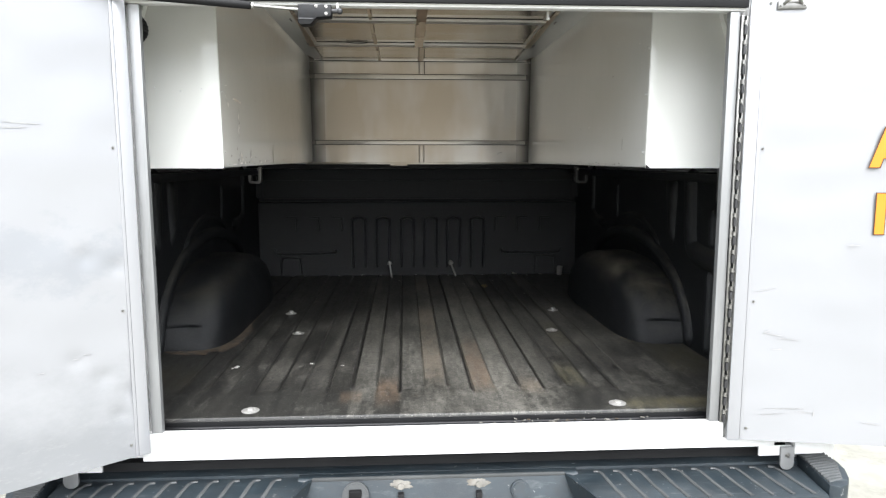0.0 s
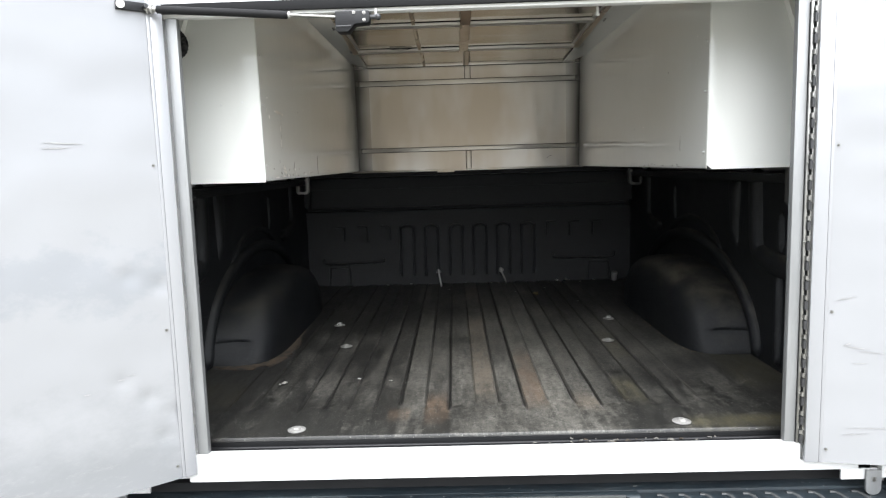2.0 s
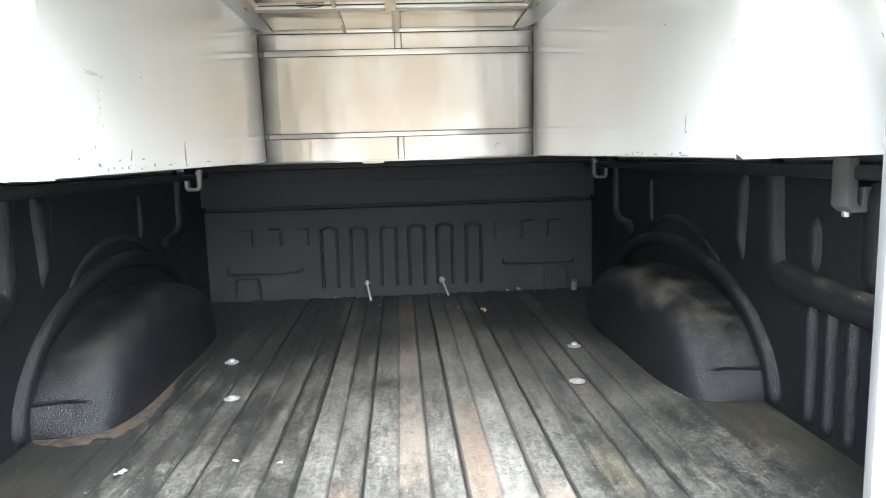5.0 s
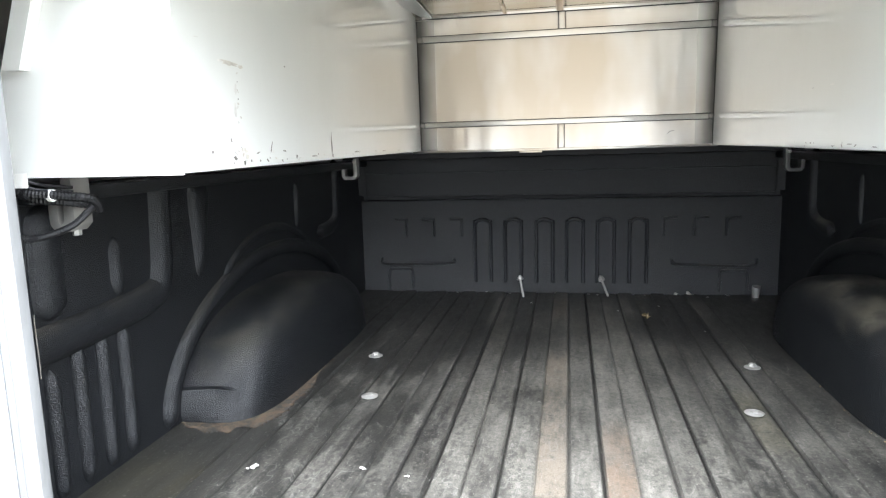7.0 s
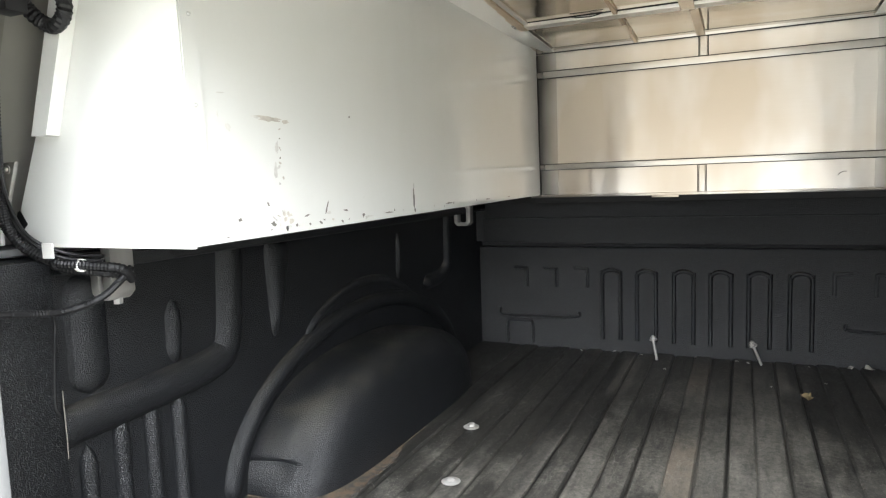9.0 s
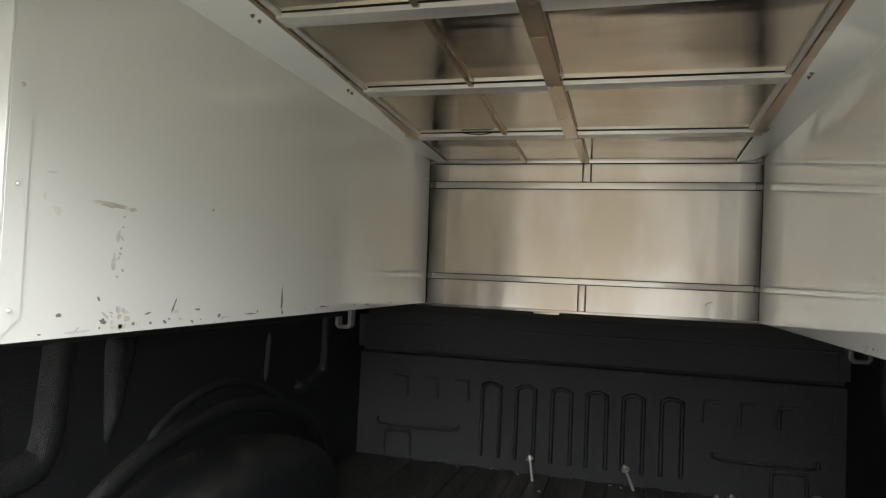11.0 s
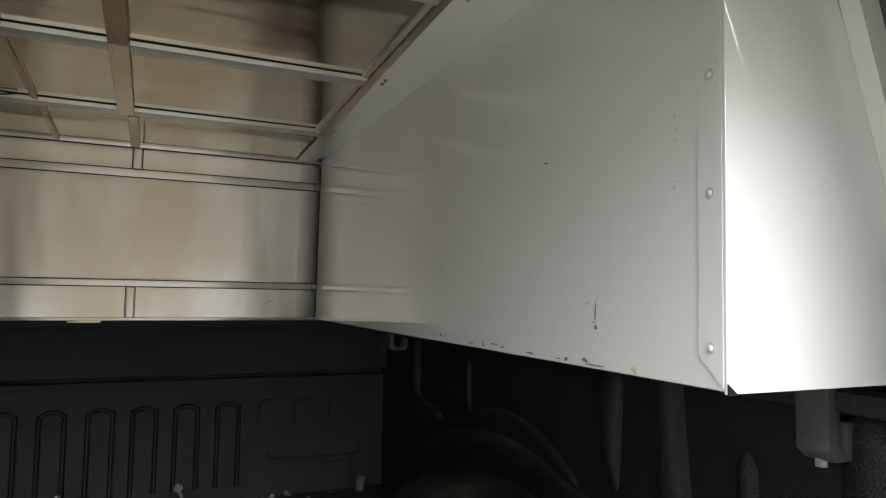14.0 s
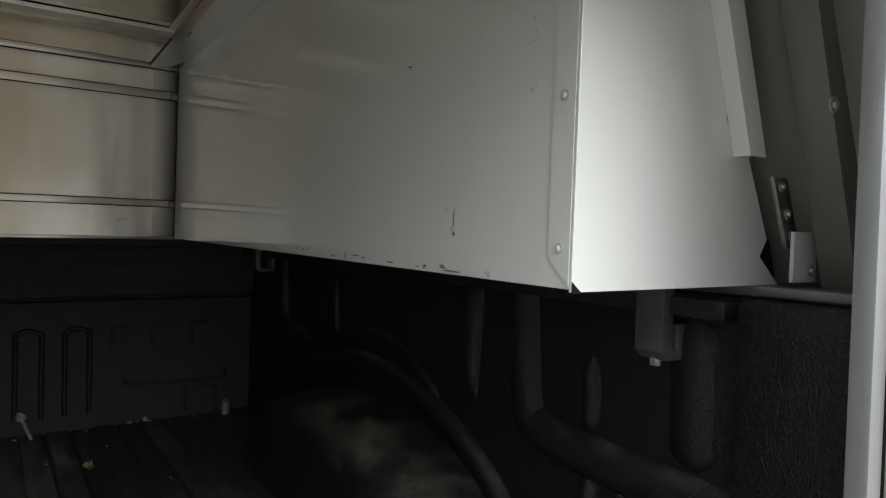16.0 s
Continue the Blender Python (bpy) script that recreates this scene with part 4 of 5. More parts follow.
def marks(b, s, rows):
    for i, (y, z, length, width, angle, material) in enumerate(rows):
        k = (z - BOX_Z) / (CREASE_Z - BOX_Z)
        z += 0.006 * y if z < 0.61 else 0
        own = ragged(length, width * (0.6 if material is SCUFF_AND_SHADE and s > 0 else 1.0), i * 3 + (7 if s > 0 else 1), radians(angle))
        bmesh.ops.translate(own, verts=own.verts[:], vec=(s * ((0.523 if s < 0 else 0.539) - 0.0064 + 0.006 * k - 0.70), y - BOX_REAR, z - BOX_Z))
        part("scuff", own, material, b, smooth=False)


marks(box_left, -1, [
    (0.345, 0.753, 0.075, 0.010, -2, GRIME), (0.385, 0.751, 0.020, 0.010, 10, GRIME), (0.315, 0.754, 0.03, 0.006, 0, RUB_AND_SHADE), (0.257, 0.736, 0.012, 0.014, 40, RUB_AND_SHADE), (0.570, 0.772, 0.008, 0.004, 0, SCUFF_AND_SHADE),
    (0.238, 0.752, 0.004, 0.012, 0, RUB_AND_SHADE), (0.245, 0.781, 0.022, 0.003, 5, RUB_AND_SHADE), (0.813, 0.622, 0.009, 0.060, 0, SCUFF_AND_SHADE), (0.816, 0.588, 0.010, 0.010, 0, SCUFF_AND_SHADE),
    (0.483, 0.614, 0.005, 0.040, -25, SCUFF_AND_SHADE), (0.489, 0.603, 0.016, 0.008, 0, RUB_AND_SHADE), (0.367, 0.586, 0.040, 0.008, 4, RUB_AND_SHADE), (0.268, 0.606, 0.012, 0.006, 0, SCUFF_AND_SHADE),
    (1.001, 0.594, 0.050, 0.005, 1, SCUFF_AND_SHADE), (1.269, 0.592, 0.060, 0.004, 0, SCUFF_AND_SHADE), (1.45, 0.591, 0.03, 0.004, 2, SCUFF_AND_SHADE), (0.542, 0.604, 0.022, 0.004, -6, SCUFF_AND_SHADE),
    (0.426, 0.602, 0.018, 0.004, 12, SCUFF_AND_SHADE), (0.354, 0.676, 0.010, 0.030, 0, RUB_AND_SHADE), (0.36, 0.712, 0.010, 0.022, 0, RUB_AND_SHADE), (0.372, 0.586, 0.010, 0.009, 0, SCUFF_AND_SHADE),
    (0.30, 0.584, 0.05, 0.004, 2, RUB_AND_SHADE), (0.62, 0.588, 0.05, 0.003, 0, RUB_AND_SHADE), (0.70, 0.590, 0.04, 0.004, 0, SCUFF_AND_SHADE)])
marks(box_right, 1, [
    (0.484, 0.840, 0.016, 0.006, 6, SCUFF_AND_SHADE), (0.374, 0.645, 0.0035, 0.045, 3, SCUFF_AND_SHADE), (0.373, 0.627, 0.008, 0.012, 0, SCUFF_AND_SHADE), (0.243, 0.831, 0.005, 0.007, 0, RUB_AND_SHADE),
    (0.239, 0.867, 0.004, 0.004, 0, RUB_AND_SHADE), (0.246, 0.773, 0.004, 0.007, 20, RUB_AND_SHADE), (0.827, 0.706, 0.004, 0.006, 0, SCUFF_AND_SHADE), (0.519, 0.583, 0.028, 0.006, 2, SCUFF_AND_SHADE),
    (0.376, 0.581, 0.050, 0.005, 0, SCUFF_AND_SHADE), (0.620, 0.587, 0.030, 0.004, 0, SCUFF_AND_SHADE), (0.821, 0.588, 0.012, 0.007, 0, SCUFF_AND_SHADE), (0.267, 0.897, 0.012, 0.003, 0, RUB_AND_SHADE),
    (0.39, 0.655, 0.014, 0.003, -20, RUB_AND_SHADE), (0.72, 0.705, 0.03, 0.003, 0, RUB_AND_SHADE), (0.246, 0.845, 0.006, 0.006, 0, RUB_AND_SHADE)])

def flat_streak(x, y, z, length, width, angle, seed):
    """A thin irregular smear lying in the x-z plane, facing -y."""
    own = ragged(length, width, seed, radians(angle))
    bmesh.ops.transform(own, matrix=Matrix.Translation((x, y, z)) @ Matrix.Rotation(radians(-90), 4, 'Z'), verts=own.verts[:])
    return own


for x, z, length, angle in ((0.772, 0.752, 0.042, -52), (0.779, 0.745, 0.018, -40)):
    part("scratch", flat_streak(x - 0.70, -0.0054, z - BOX_Z, length, 0.0042, angle, 4), SCUFF_AND_SHADE, box_right, "short dark scratch", smooth=False)
squiggle = [(0.382, 0.630), (0.386, 0.636), (0.394, 0.640), (0.404, 0.641)]
part("scratch", tube(glide([(x, PANEL_Y - 0.0006, z) for x, z in squiggle], 5), 0.0009, 6), DARK_STEEL, bulk, "wandering scratch in the sheet")

def grime(b, s, seed, clusters):
    """Small dark rub marks scattered in loose clusters: centre, spread along and up, count, size."""
    rng = random.Random(seed)
    rows = []
    for y, z, dy, dz, count, size, dark in clusters:
        for i in range(count):
            k = size * (0.4 + rng.random())
            rows.append((y + rng.gauss(0, dy), max(0.5815, z + rng.gauss(0, dz)), k, k * (0.25 + 0.6 * rng.random()), rng.uniform(-60, 60), SCUFF_AND_SHADE if rng.random() < dark * 0.8 else GRIME if rng.random() < 0.5 else RUB_AND_SHADE))
    marks(b, s, rows)


grime(box_left, -1, 21, ((0.365, 0.606, 0.014, 0.010, 18, 0.012, 0.35), (0.366, 0.70, 0.004, 0.028, 9, 0.007, 0.1), (0.45, 0.588, 0.12, 0.002, 14, 0.009, 0.7),
                         (0.85, 0.592, 0.25, 0.002, 12, 0.010, 0.7), (0.60, 0.70, 0.12, 0.05, 8, 0.003, 0.3)))
grime(box_right, 1, 22, ((0.374, 0.64, 0.003, 0.012, 3, 0.004, 0.4), (0.50, 0.583, 0.16, 0.0015, 12, 0.010, 0.7), (0.243, 0.80, 0.004, 0.03, 4, 0.0040, 0.2), (0.9, 0.589, 0.25, 0.0015, 8, 0.008, 0.7)))

# ---- rear frame of the cap ----
rear = thing("rear_frame", "rear door frame of aluminium jambs with a white sill", "door frame", pose(0, 0, 0))
FY = -0.036
part("sill", block(-0.662, 0.662, FY, -0.016, -0.071, SILL_Z, 0.003), WHITE_TRIM, rear, "white painted sill")
part("sill_end", block(0.6622, 0.790, FY + 0.004, -0.018, -0.073, -0.0495, 0.002), WHITE_TRIM, rear, "white end of the sill under the door")
part("header", block(-0.662, 0.662, FY, -0.010, HEAD_Z, HEAD_Z + 0.030, 0.003), WHITE_TRIM, rear)
part("header_seal", block(-0.662, 0.662, FY - 0.010, FY - 0.0005, HEAD_Z + 0.006, HEAD_Z + 0.026, 0.003), RUBBER_AND_SHADE, rear, "black rubber seal strip")
for s in (-1, 1):
    x0, x1 = sorted((-0.616, -0.6395) if s < 0 else (0.627, 0.6495))
    jamb = part("jamb", block(x0, x1, FY + 0.001, -0.018, SILL_Z + 0.0005, HEAD_Z - 0.0005, 0.002), ALU_JAMB, rear)
    edge = 0.640 if s < 0 else 0.650
    part("corner_panel", prism([(s * edge, -0.070), (s * 0.93, -0.070), (s * 0.955, 0.56), (s * shell_x(0.566), 0.566), (s * shell_x(0.946), 0.946), (s * edge, 0.946)], -0.0175, -0.008, "y", 0.001), WHITE_TRIM, rear)
part("top_panel", prism([(0.662, HEAD_Z + 0.0305), (shell_x(0.9465), HEAD_Z + 0.0305), (shell_x(1.15), 1.15), (-shell_x(1.15), 1.15), (-shell_x(0.9465), HEAD_Z + 0.0305)], -0.022, -0.008, "y"), WHITE_TRIM, rear)
for z in (0.12, 0.28, 0.456, 0.618, 0.698, 0.85):
    part("jamb_screw", screw_head((0.650, -0.026, z), (1, 0, 0), 0.005), STEEL, rear)

# ---- doors ----
def cargo_door(label, m, side):
    """An opened door, its width along local +x from the hinge, its inner face towards local -y."""
    d = thing("cargo_door", label, "door", m, "rear cargo doors")
    z0, z1, w = -0.047, 0.945, 0.66
    own = bmesh.new()
    xs = [0.030 + 0.01 * i for i in range(64)]
    zs = [z0 + 0.001 + (z1 - z0 - 0.002) * i / 100 for i in range(101)]
    dimples = ((0.089, 0.143), (0.138, 0.190), (0.050, 0.375), (0.060, 0.056), (0.040, 0.10), (0.110, 0.40)) if side < 0 else ()

    def dent(x, z):
        v = Vector((x * 3.1 + (5 if side < 0 else 0), z * 4.2, 1.7))
        pit = sum(0.0042 * math.exp(-((x - a) ** 2 + (z - b) ** 2) / 0.00032) for a, b in dimples)
        return 0.0034 * noise.noise(v) + 0.0018 * noise.noise(v * 3.3) + pit
    g = [[own.verts.new((x, -0.0045 + dent(x, z), z)) for z in zs] for x in xs]
    for i in range(len(xs) - 1):
        for j in range(len(zs) - 1):
            own.faces.new((g[i][j], g[i + 1][j], g[i + 1][j + 1], g[i][j + 1]))
    part("inner_skin", own, SCUFF_REFLECTION_DOOR if side < 0 else WHITE_DOOR, d, "thin dented white inner skin")
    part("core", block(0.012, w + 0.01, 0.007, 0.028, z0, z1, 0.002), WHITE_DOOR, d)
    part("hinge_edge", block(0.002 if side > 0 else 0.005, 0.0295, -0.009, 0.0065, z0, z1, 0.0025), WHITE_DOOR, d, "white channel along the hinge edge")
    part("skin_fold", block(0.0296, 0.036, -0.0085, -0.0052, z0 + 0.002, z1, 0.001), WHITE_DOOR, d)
    for z in (z0 + 0.03, 0.28, 0.62, z1 - 0.018):
        part("screw", screw_head((0.044, -0.0055, z), (0, -1, 0), 0.0025), HINGE, d)
    smears = ((0.205, 0.664, 0.075, 0.004, 3), (0.215, 0.655, 0.060, 0.003, -2), (0.138, 0.193, 0.016, 0.003, 0), (0.202, 0.178, 0.016, 0.002, 0), (0.118, 0.20, 0.02, 0.002, 8)) if side < 0 else (
        (0.071, 0.308, 0.045, 0.003, 12), (0.088, 0.206, 0.060, 0.003, -9), (0.120, 0.196, 0.055, 0.003, -4), (0.075, 0.212, 0.020, 0.004, 25), (0.10, 0.172, 0.03, 0.002, 4),
        (0.130, 0.034, 0.11, 0.0025, 2), (0.172, 0.026, 0.05, 0.003, -3), (0.188, 0.020, 0.003, 0.022, 0), (0.31, 0.006, 0.05, 0.004, -8), (0.10, 0.02, 0.06, 0.002, 6))
    for i, (x, z, length, width, angle) in enumerate(smears):
        part("smear", flat_streak(x, -0.0045 + dent(x, z) - 0.0009, z, length, width, angle, 60 + i), SMEAR, d, smooth=False)
    return d


cargo_door("white dented sheet-metal cargo door standing open", pose(-0.641, -0.036, 0, 0, 0, 180 + 40.0) @ Matrix.Diagonal((1, -1, 1, 1)), -1)
door_right = cargo_door("white sheet-metal cargo door with yellow lettering, swung wide open", pose(0.664, -0.040, 0, 0, 0, -10.5), 1)


def piano_hinge(s):
    h = thing("piano_hinge", "long tarnished piano hinge down the door jamb", "hinge", pose(s * 0.6575, -0.040, SILL_Z), "door hinges")
    length = HEAD_Z - SILL_Z - 0.01
    part("leaf", block(-0.0078, -0.003, -0.0015, 0.0035, 0, length, 0.0005), HINGE, h)
    part("leaf", block(0.003, 0.0085, -0.0015, 0.0035, 0, length, 0.0005), HINGE, h)
    part("backing", block(-0.0078, 0.0085, 0.0036, 0.010, 0, length), RUBBER_AND_SHADE, h, "black gap behind the hinge")
    n = 44
    for i in range(n):
        z = length * i / n
        part("knuckle", rod((0, -0.004, z + 0.001), (0, -0.004, z + length / n * (0.5 if i % 2 else 0.93)), 0.0038, 8), HINGE if i % 2 else DARK_STEEL, h)
    for i in range(11):
        x = -0.0062 if i % 2 else 0.0065
        part("screw", screw_head((x, -0.0015, 0.03 + length * i / 11.3), (0, -1, 0), 0.0022), HINGE, h)


piano_hinge(1)

# striker on the open door
def latch(parent):
    l = part("latch", block(0.055, 0.115, -0.012, -0.004, 0.912, 0.930, 0.004), HINGE, parent, "small chromed keeper")
    part("latch_loop", tube(glide([(0.066, -0.010, 0.922), (0.075, -0.020, 0.930), (0.094, -0.020, 0.930), (0.104, -0.010, 0.922)], 5), 0.0035, 8), HINGE, l)
    for x in (0.061, 0.109):
        part("screw", screw_head((x, -0.012, 0.919), (0, -1, 0), 0.0035), HINGE, l)


latch(door_right)

# lettering on the right door: one readable letter, and the stem of the line under it
def letter_a(grow, front):
    h, w, t = 0.084, 0.083, 0.021
    own = bmesh.new()
    g = grow

    def bar(p):
        a = [own.verts.new((x, front, z)) for x, z in p]
        b = [own.verts.new((x, front + 0.0006, z)) for x, z in p]
        own.faces.new(a)
        own.faces.new(b[::-1])
        for i in range(len(p)):
            own.faces.new((a[i], b[i], b[(i + 1) % len(p)], a[(i + 1) % len(p)]))
    bar([(-g, -g), (t + g, -g), (w / 2 + 0.004 + g * 0.4, h + g), (w / 2 - 0.014 - g, h + g)])
    bar([(w - t - g, -g), (w + g, -g), (w / 2 + 0.014 + g, h + g), (w / 2 - 0.004 - g * 0.4, h + g)])
    return own


def crossbar(grow, front):
    return prism([(0.020 - grow, 0.019 - grow), (0.063 + grow, 0.019 - grow), (0.058 + grow, 0.033 + grow), (0.026 - grow, 0.033 + grow)], front, front + 0.0006, "y")


def lettering(parent):
    for bm_made, material, name in ((letter_a(0.0022, -0.0094), BROWN_EDGE, "letter_edge"), (crossbar(0.0018, -0.0092), BROWN_EDGE, "letter_edge"),
                                    (letter_a(0.0, -0.0102), YELLOW, "letter"), (crossbar(0, -0.0100), YELLOW, "letter")):
        bmesh.ops.translate(bm_made, verts=bm_made.verts[:], vec=(0.262, 0, 0.580))
        part(name, bm_made, material, parent, "yellow capital A with dark edge" if name == "letter" else "")
    part("letter_edge", block(0.2805, 0.3035, -0.0094, -0.0088, 0.434, 0.526), BROWN_EDGE, parent)
    part("letter", block(0.2825, 0.3015, -0.0102, -0.0096, 0.436, 0.524), YELLOW, parent)
    part("scrape", prism([(0.230, 0.411), (0.240, 0.413), (0.259, 0.411), (0.240, 0.409)], -0.0100, -0.0094, "y"), SMEAR, parent)


lettering(door_right)

# ---- gas strut from the header to the left door ----
def gas_strut():
    a, b = Vector((-0.288, -0.060, 0.899)), Vector((-0.662, -0.068, 0.9245))
    st = thing("gas_strut", "black gas strut with bright rod between header and open door", "gas strut", Matrix.Translation(a))
    run = b - a
    d = run.normalized()
    z = Vector((0, 0, 0))
    part("rod", rod(z, d * 0.10, 0.0030, 12), HINGE, st, "bright polished rod")
    part("collar", rod(d * 0.0905, d * 0.0945, 0.0072, 14, bevel=0.001), STEEL, st, "bright steel collar")
    tube_part = part("cylinder", rod(d * 0.0955, d * (run.length - 0.022), 0.0078, 18, bevel=0.0015), RUBBER_AND_SHADE, st)
    for at, wide in ((0.262, 0.006), (0.272, 0.004), (0.281, 0.008), (0.295, 0.010)):
        part("printed_mark", block(-wide / 2, wide / 2, -0.0081, -0.0076, -0.0006, 0.0010), SMEAR, tube_part, "worn grey print").matrix_local = Matrix.Translation(d * at) @ d.to_track_quat('X', 'Z').to_matrix().to_4x4()
    # folded bracket under the header, with its ball stud
    br = part("bracket", prism([(-0.001, -0.027), (0.004, -0.031), (0.024, -0.031), (0.037, -0.017), (0.064, -0.015), (0.066, -0.012), (0.066, 0.0085), (-0.001, 0.0085)], -0.012, 0.020, "y", 0.002), BLACK_PLASTIC, st)
    part("mounting_ear", block(0.004, 0.060, 0.0205, 0.038, 0.004, 0.0138, 0.001), BLACK_PLASTIC, br)
    part("fold", block(-0.0005, 0.030, -0.0135, -0.0120, -0.0215, -0.0185, 0.0006), DARK_STEEL, br)
    for u, v in ((0.056, -0.0095), (0.056, 0.0040), (0.036, 0.0050)):
        part("bracket_screw", screw_head((u, -0.0124, v), (0, -1, 0), 0.0026), STEEL, br)
    part("ball_joint", rod((0.066, 0.0, -0.002), (0.080, 0.0, -0.002), 0.0045, 10), DARK_STEEL, st)
    ball = [(0.0065 * math.cos(t), 0.0065 * math.sin(t)) for t in (-1.2, -0.6, 0, 0.6, 1.2)]
    part("end_fitting", lathe([(0.0001, -0.0065)] + ball + [(0.0001, 0.0065)], 12, at=(0.082, 0, -0.002)), DARK_STEEL, st)
    part("stud", rod((0.078, 0.0, 0.001), (0.078, 0.0, 0.0135), 0.0030, 8), STEEL, st)
    # plate on the open door, its eye fitting and white button
    along, out = Vector((-0.766, -0.643, 0.02)).normalized(), Vector((0.643, -0.766, 0.0))
    turned = Matrix(((along.x, out.x, 0, 0), (along.y, out.y, 0, 0), (0, 0, 1, 0), (0, 0, 0, 1)))
    foot = Vector((-0.672, -0.062, 0.927)) + out * 0.010 - a
    shape = block(-0.006, 0.050, -0.0075, 0.0045, -0.008, 0.0085, 0.0015)
    bmesh.ops.transform(shape, matrix=Matrix.Translation(foot) @ turned, verts=shape.verts[:])
    plate = part("door_plate", shape, BLACK_PLASTIC, st, "dark plate screwed to the open door")
    at = foot + along * 0.043 + out * 0.0045
    part("button", rod(at, at + out * 0.004, 0.0078, 20, bevel=0.001), PAPER, plate, "white round button")
    part("button_pin", rod(at + out * 0.004, at + out * 0.0046, 0.0012, 8), DARK_STEEL, plate)
    part("stud", rod(foot + out * 0.004, foot + out * 0.020, 0.0040, 10), DARK_STEEL, plate)
    eye = d * (run.length - 0.008)
    part("end_fitting", rod(d * (run.length - 0.026), d * (run.length + 0.004), 0.0056, 12, bevel=0.0012), HINGE, st, "worn bright eye fitting")
    for k in (-0.006, 0.002):
        part("spring_clip", rod(eye + d * k, eye + d * (k + 0.0024), 0.0086, 14), STEEL, st)


gas_strut()
for x in (0.237,):
    bm = rod((0, 0, -0.006), (0, 0, 0.010), 0.0030, 10)
    rod((0, 0, -0.008), (0, 0, -0.004), 0.005, 6, bm=bm)
    solid("header_bolt", bm, STEEL, "small zinc bolt hanging under the header", "bolt", m=pose(x, 0.0, HEAD_Z - 0.008))

# ---- rail clamps ----
def rail_clamp(s, y, big, label):
    c = thing("rail_clamp", label, "clamp", pose(s * ((0.806 if s < 0 else 0.815) if big else 0.757), y, 0.560) @ Matrix.Diagonal((s, 1, 1, 1)), "clamps along the bed rails")
    mat = CAST if s < 0 else CLAMP_DARK
    k = 1.0
    w = 0.022 if big else 0.018
    zb = (-0.077 if s < 0 else -0.086) if big else -0.067
    xi, xo = (-0.036, 0.013) if big else (-0.010, 0.050)
    t, base, lip, high = (0.021, 0.012, 0.018, 0.046) if big else (0.014, 0.011, 0.012, 0.045)
    poly = [(xi, 0.012), (xi + t, 0.012), (xi + t, zb + base + 0.006), (xi + t + 0.005, zb + base), (xo - lip - 0.003, zb + base), (xo - lip, zb + base + 0.004),
            (xo - lip, zb + high), (xo, zb + high), (xo, zb + 0.012), (xo - 0.010, zb), (xi + 0.012, zb), (xi, zb + 0.012)]
    part("jaw", prism(poly, -w, w, "y", 0.003), mat, c)
    if big:
        part("bolt_head", rod((xi + 0.016, 0, zb - 0.008), (xi + 0.016, 0, zb + 0.002), 0.0075, 6), STEEL, c, "bright hexagon bolt head")
    else:
        part("bolt_head", rod((xi + 0.010, -w, 0.000), (xi + 0.010, -w - 0.006, 0.000), 0.006, 6), STEEL, c)


rail_clamp(-1, 0.280, True, "grey cast clamp gripping the bed rail beside the wiring")
rail_clamp(1, 0.288, True, "dark cast clamp gripping the bed rail")
rail_clamp(-1, 1.72, False, "small hook-shaped clamp under the box")
rail_clamp(1, 1.72, False, "small hook-shaped clamp under the box")

# ---- floor fixings and litter ----
bm = lathe([(0.0205, 0.0), (0.0212, 0.0016), (0.016, 0.0030), (0.0135, 0.0042)], 22)
washer_mesh = mesh_of("washer", bm, STEEL)
bolt_mesh = mesh_of("bolt_head", lathe([(0.0105, 0.0030), (0.0105, 0.0055), (0.0080, 0.0074), (0.004, 0.0080)], 6), STEEL)
for x, y, tall in ((-0.526, 1.118, 1.5), (-0.449, 0.803, 1.0), (-0.448, 0.073, 1.0), (0.518, 1.121, 1.6), (0.442, 0.801, 1.0), (0.445, 0.073, 1.0)):
    label = "zinc floor bolt with a wide washer" if tall < 1.2 else "zinc floor bolt standing proud on its washer"
    f = thing("floor_bolt", label, "bolt", pose(x, y, 0.0005, 0, 0, x * 400), "bolts through the bed floor")
    for nm, me in (("washer", washer_mesh), ("bolt_head", bolt_mesh)):
        o = new(nm, me)
        o.parent = f
        if nm == "bolt_head":
            o.scale = (1, 1, tall)

def eye_bolt(x, y, lean, back, label):
    e = thing("eye_bolt", label, "bolt", pose(x, y, 0.0), "eye bolts at the headboard")
    top = Vector((-lean, -back, 0.076))
    part("shank", rod((0, 0, 0.0), top, 0.0048, 12), STEEL, e)
    part("washer", rod(top * 0.94, top * 0.98, 0.0135, 16), STEEL, e)
    part("nut", rod(top * 0.985, top * 1.09, 0.0105, 6), STEEL, e)
    part("tip", rod(top * 1.09, top * 1.16, 0.0050, 12), STEEL, e)


eye_bolt(-0.144, 1.926, 0.012, 0.002, "zinc bolt standing up through the floor, leaning slightly")
eye_bolt(0.189, 1.966, 0.028, 0.035, "zinc bolt standing up through the floor, leaning over")


def scrap(x, y, size, seed, material, name, label, category, z=0.004, group="", turn=None):
    rng = random.Random(seed)
    own = bmesh.new()
    n = 9
    ring = [own.verts.new((size * (0.35 + 0.65 * rng.random()) * math.cos(2 * math.pi * i / n), 0.55 * size * (0.35 + 0.65 * rng.random()) * math.sin(2 * math.pi * i / n), 0.006 * rng.random() * size / 0.02)) for i in range(n)]
    mid = own.verts.new((0, 0, 0.003))
    for i in range(n):
        own.faces.new((ring[i], ring[(i + 1) % n], mid))
    bmesh.ops.solidify(own, geom=own.faces[:], thickness=0.001)
    return solid(name, own, material, label, category, "", group, pose(x, y, z, 0, 0, seed * 40 if turn is None else turn), smooth=False)


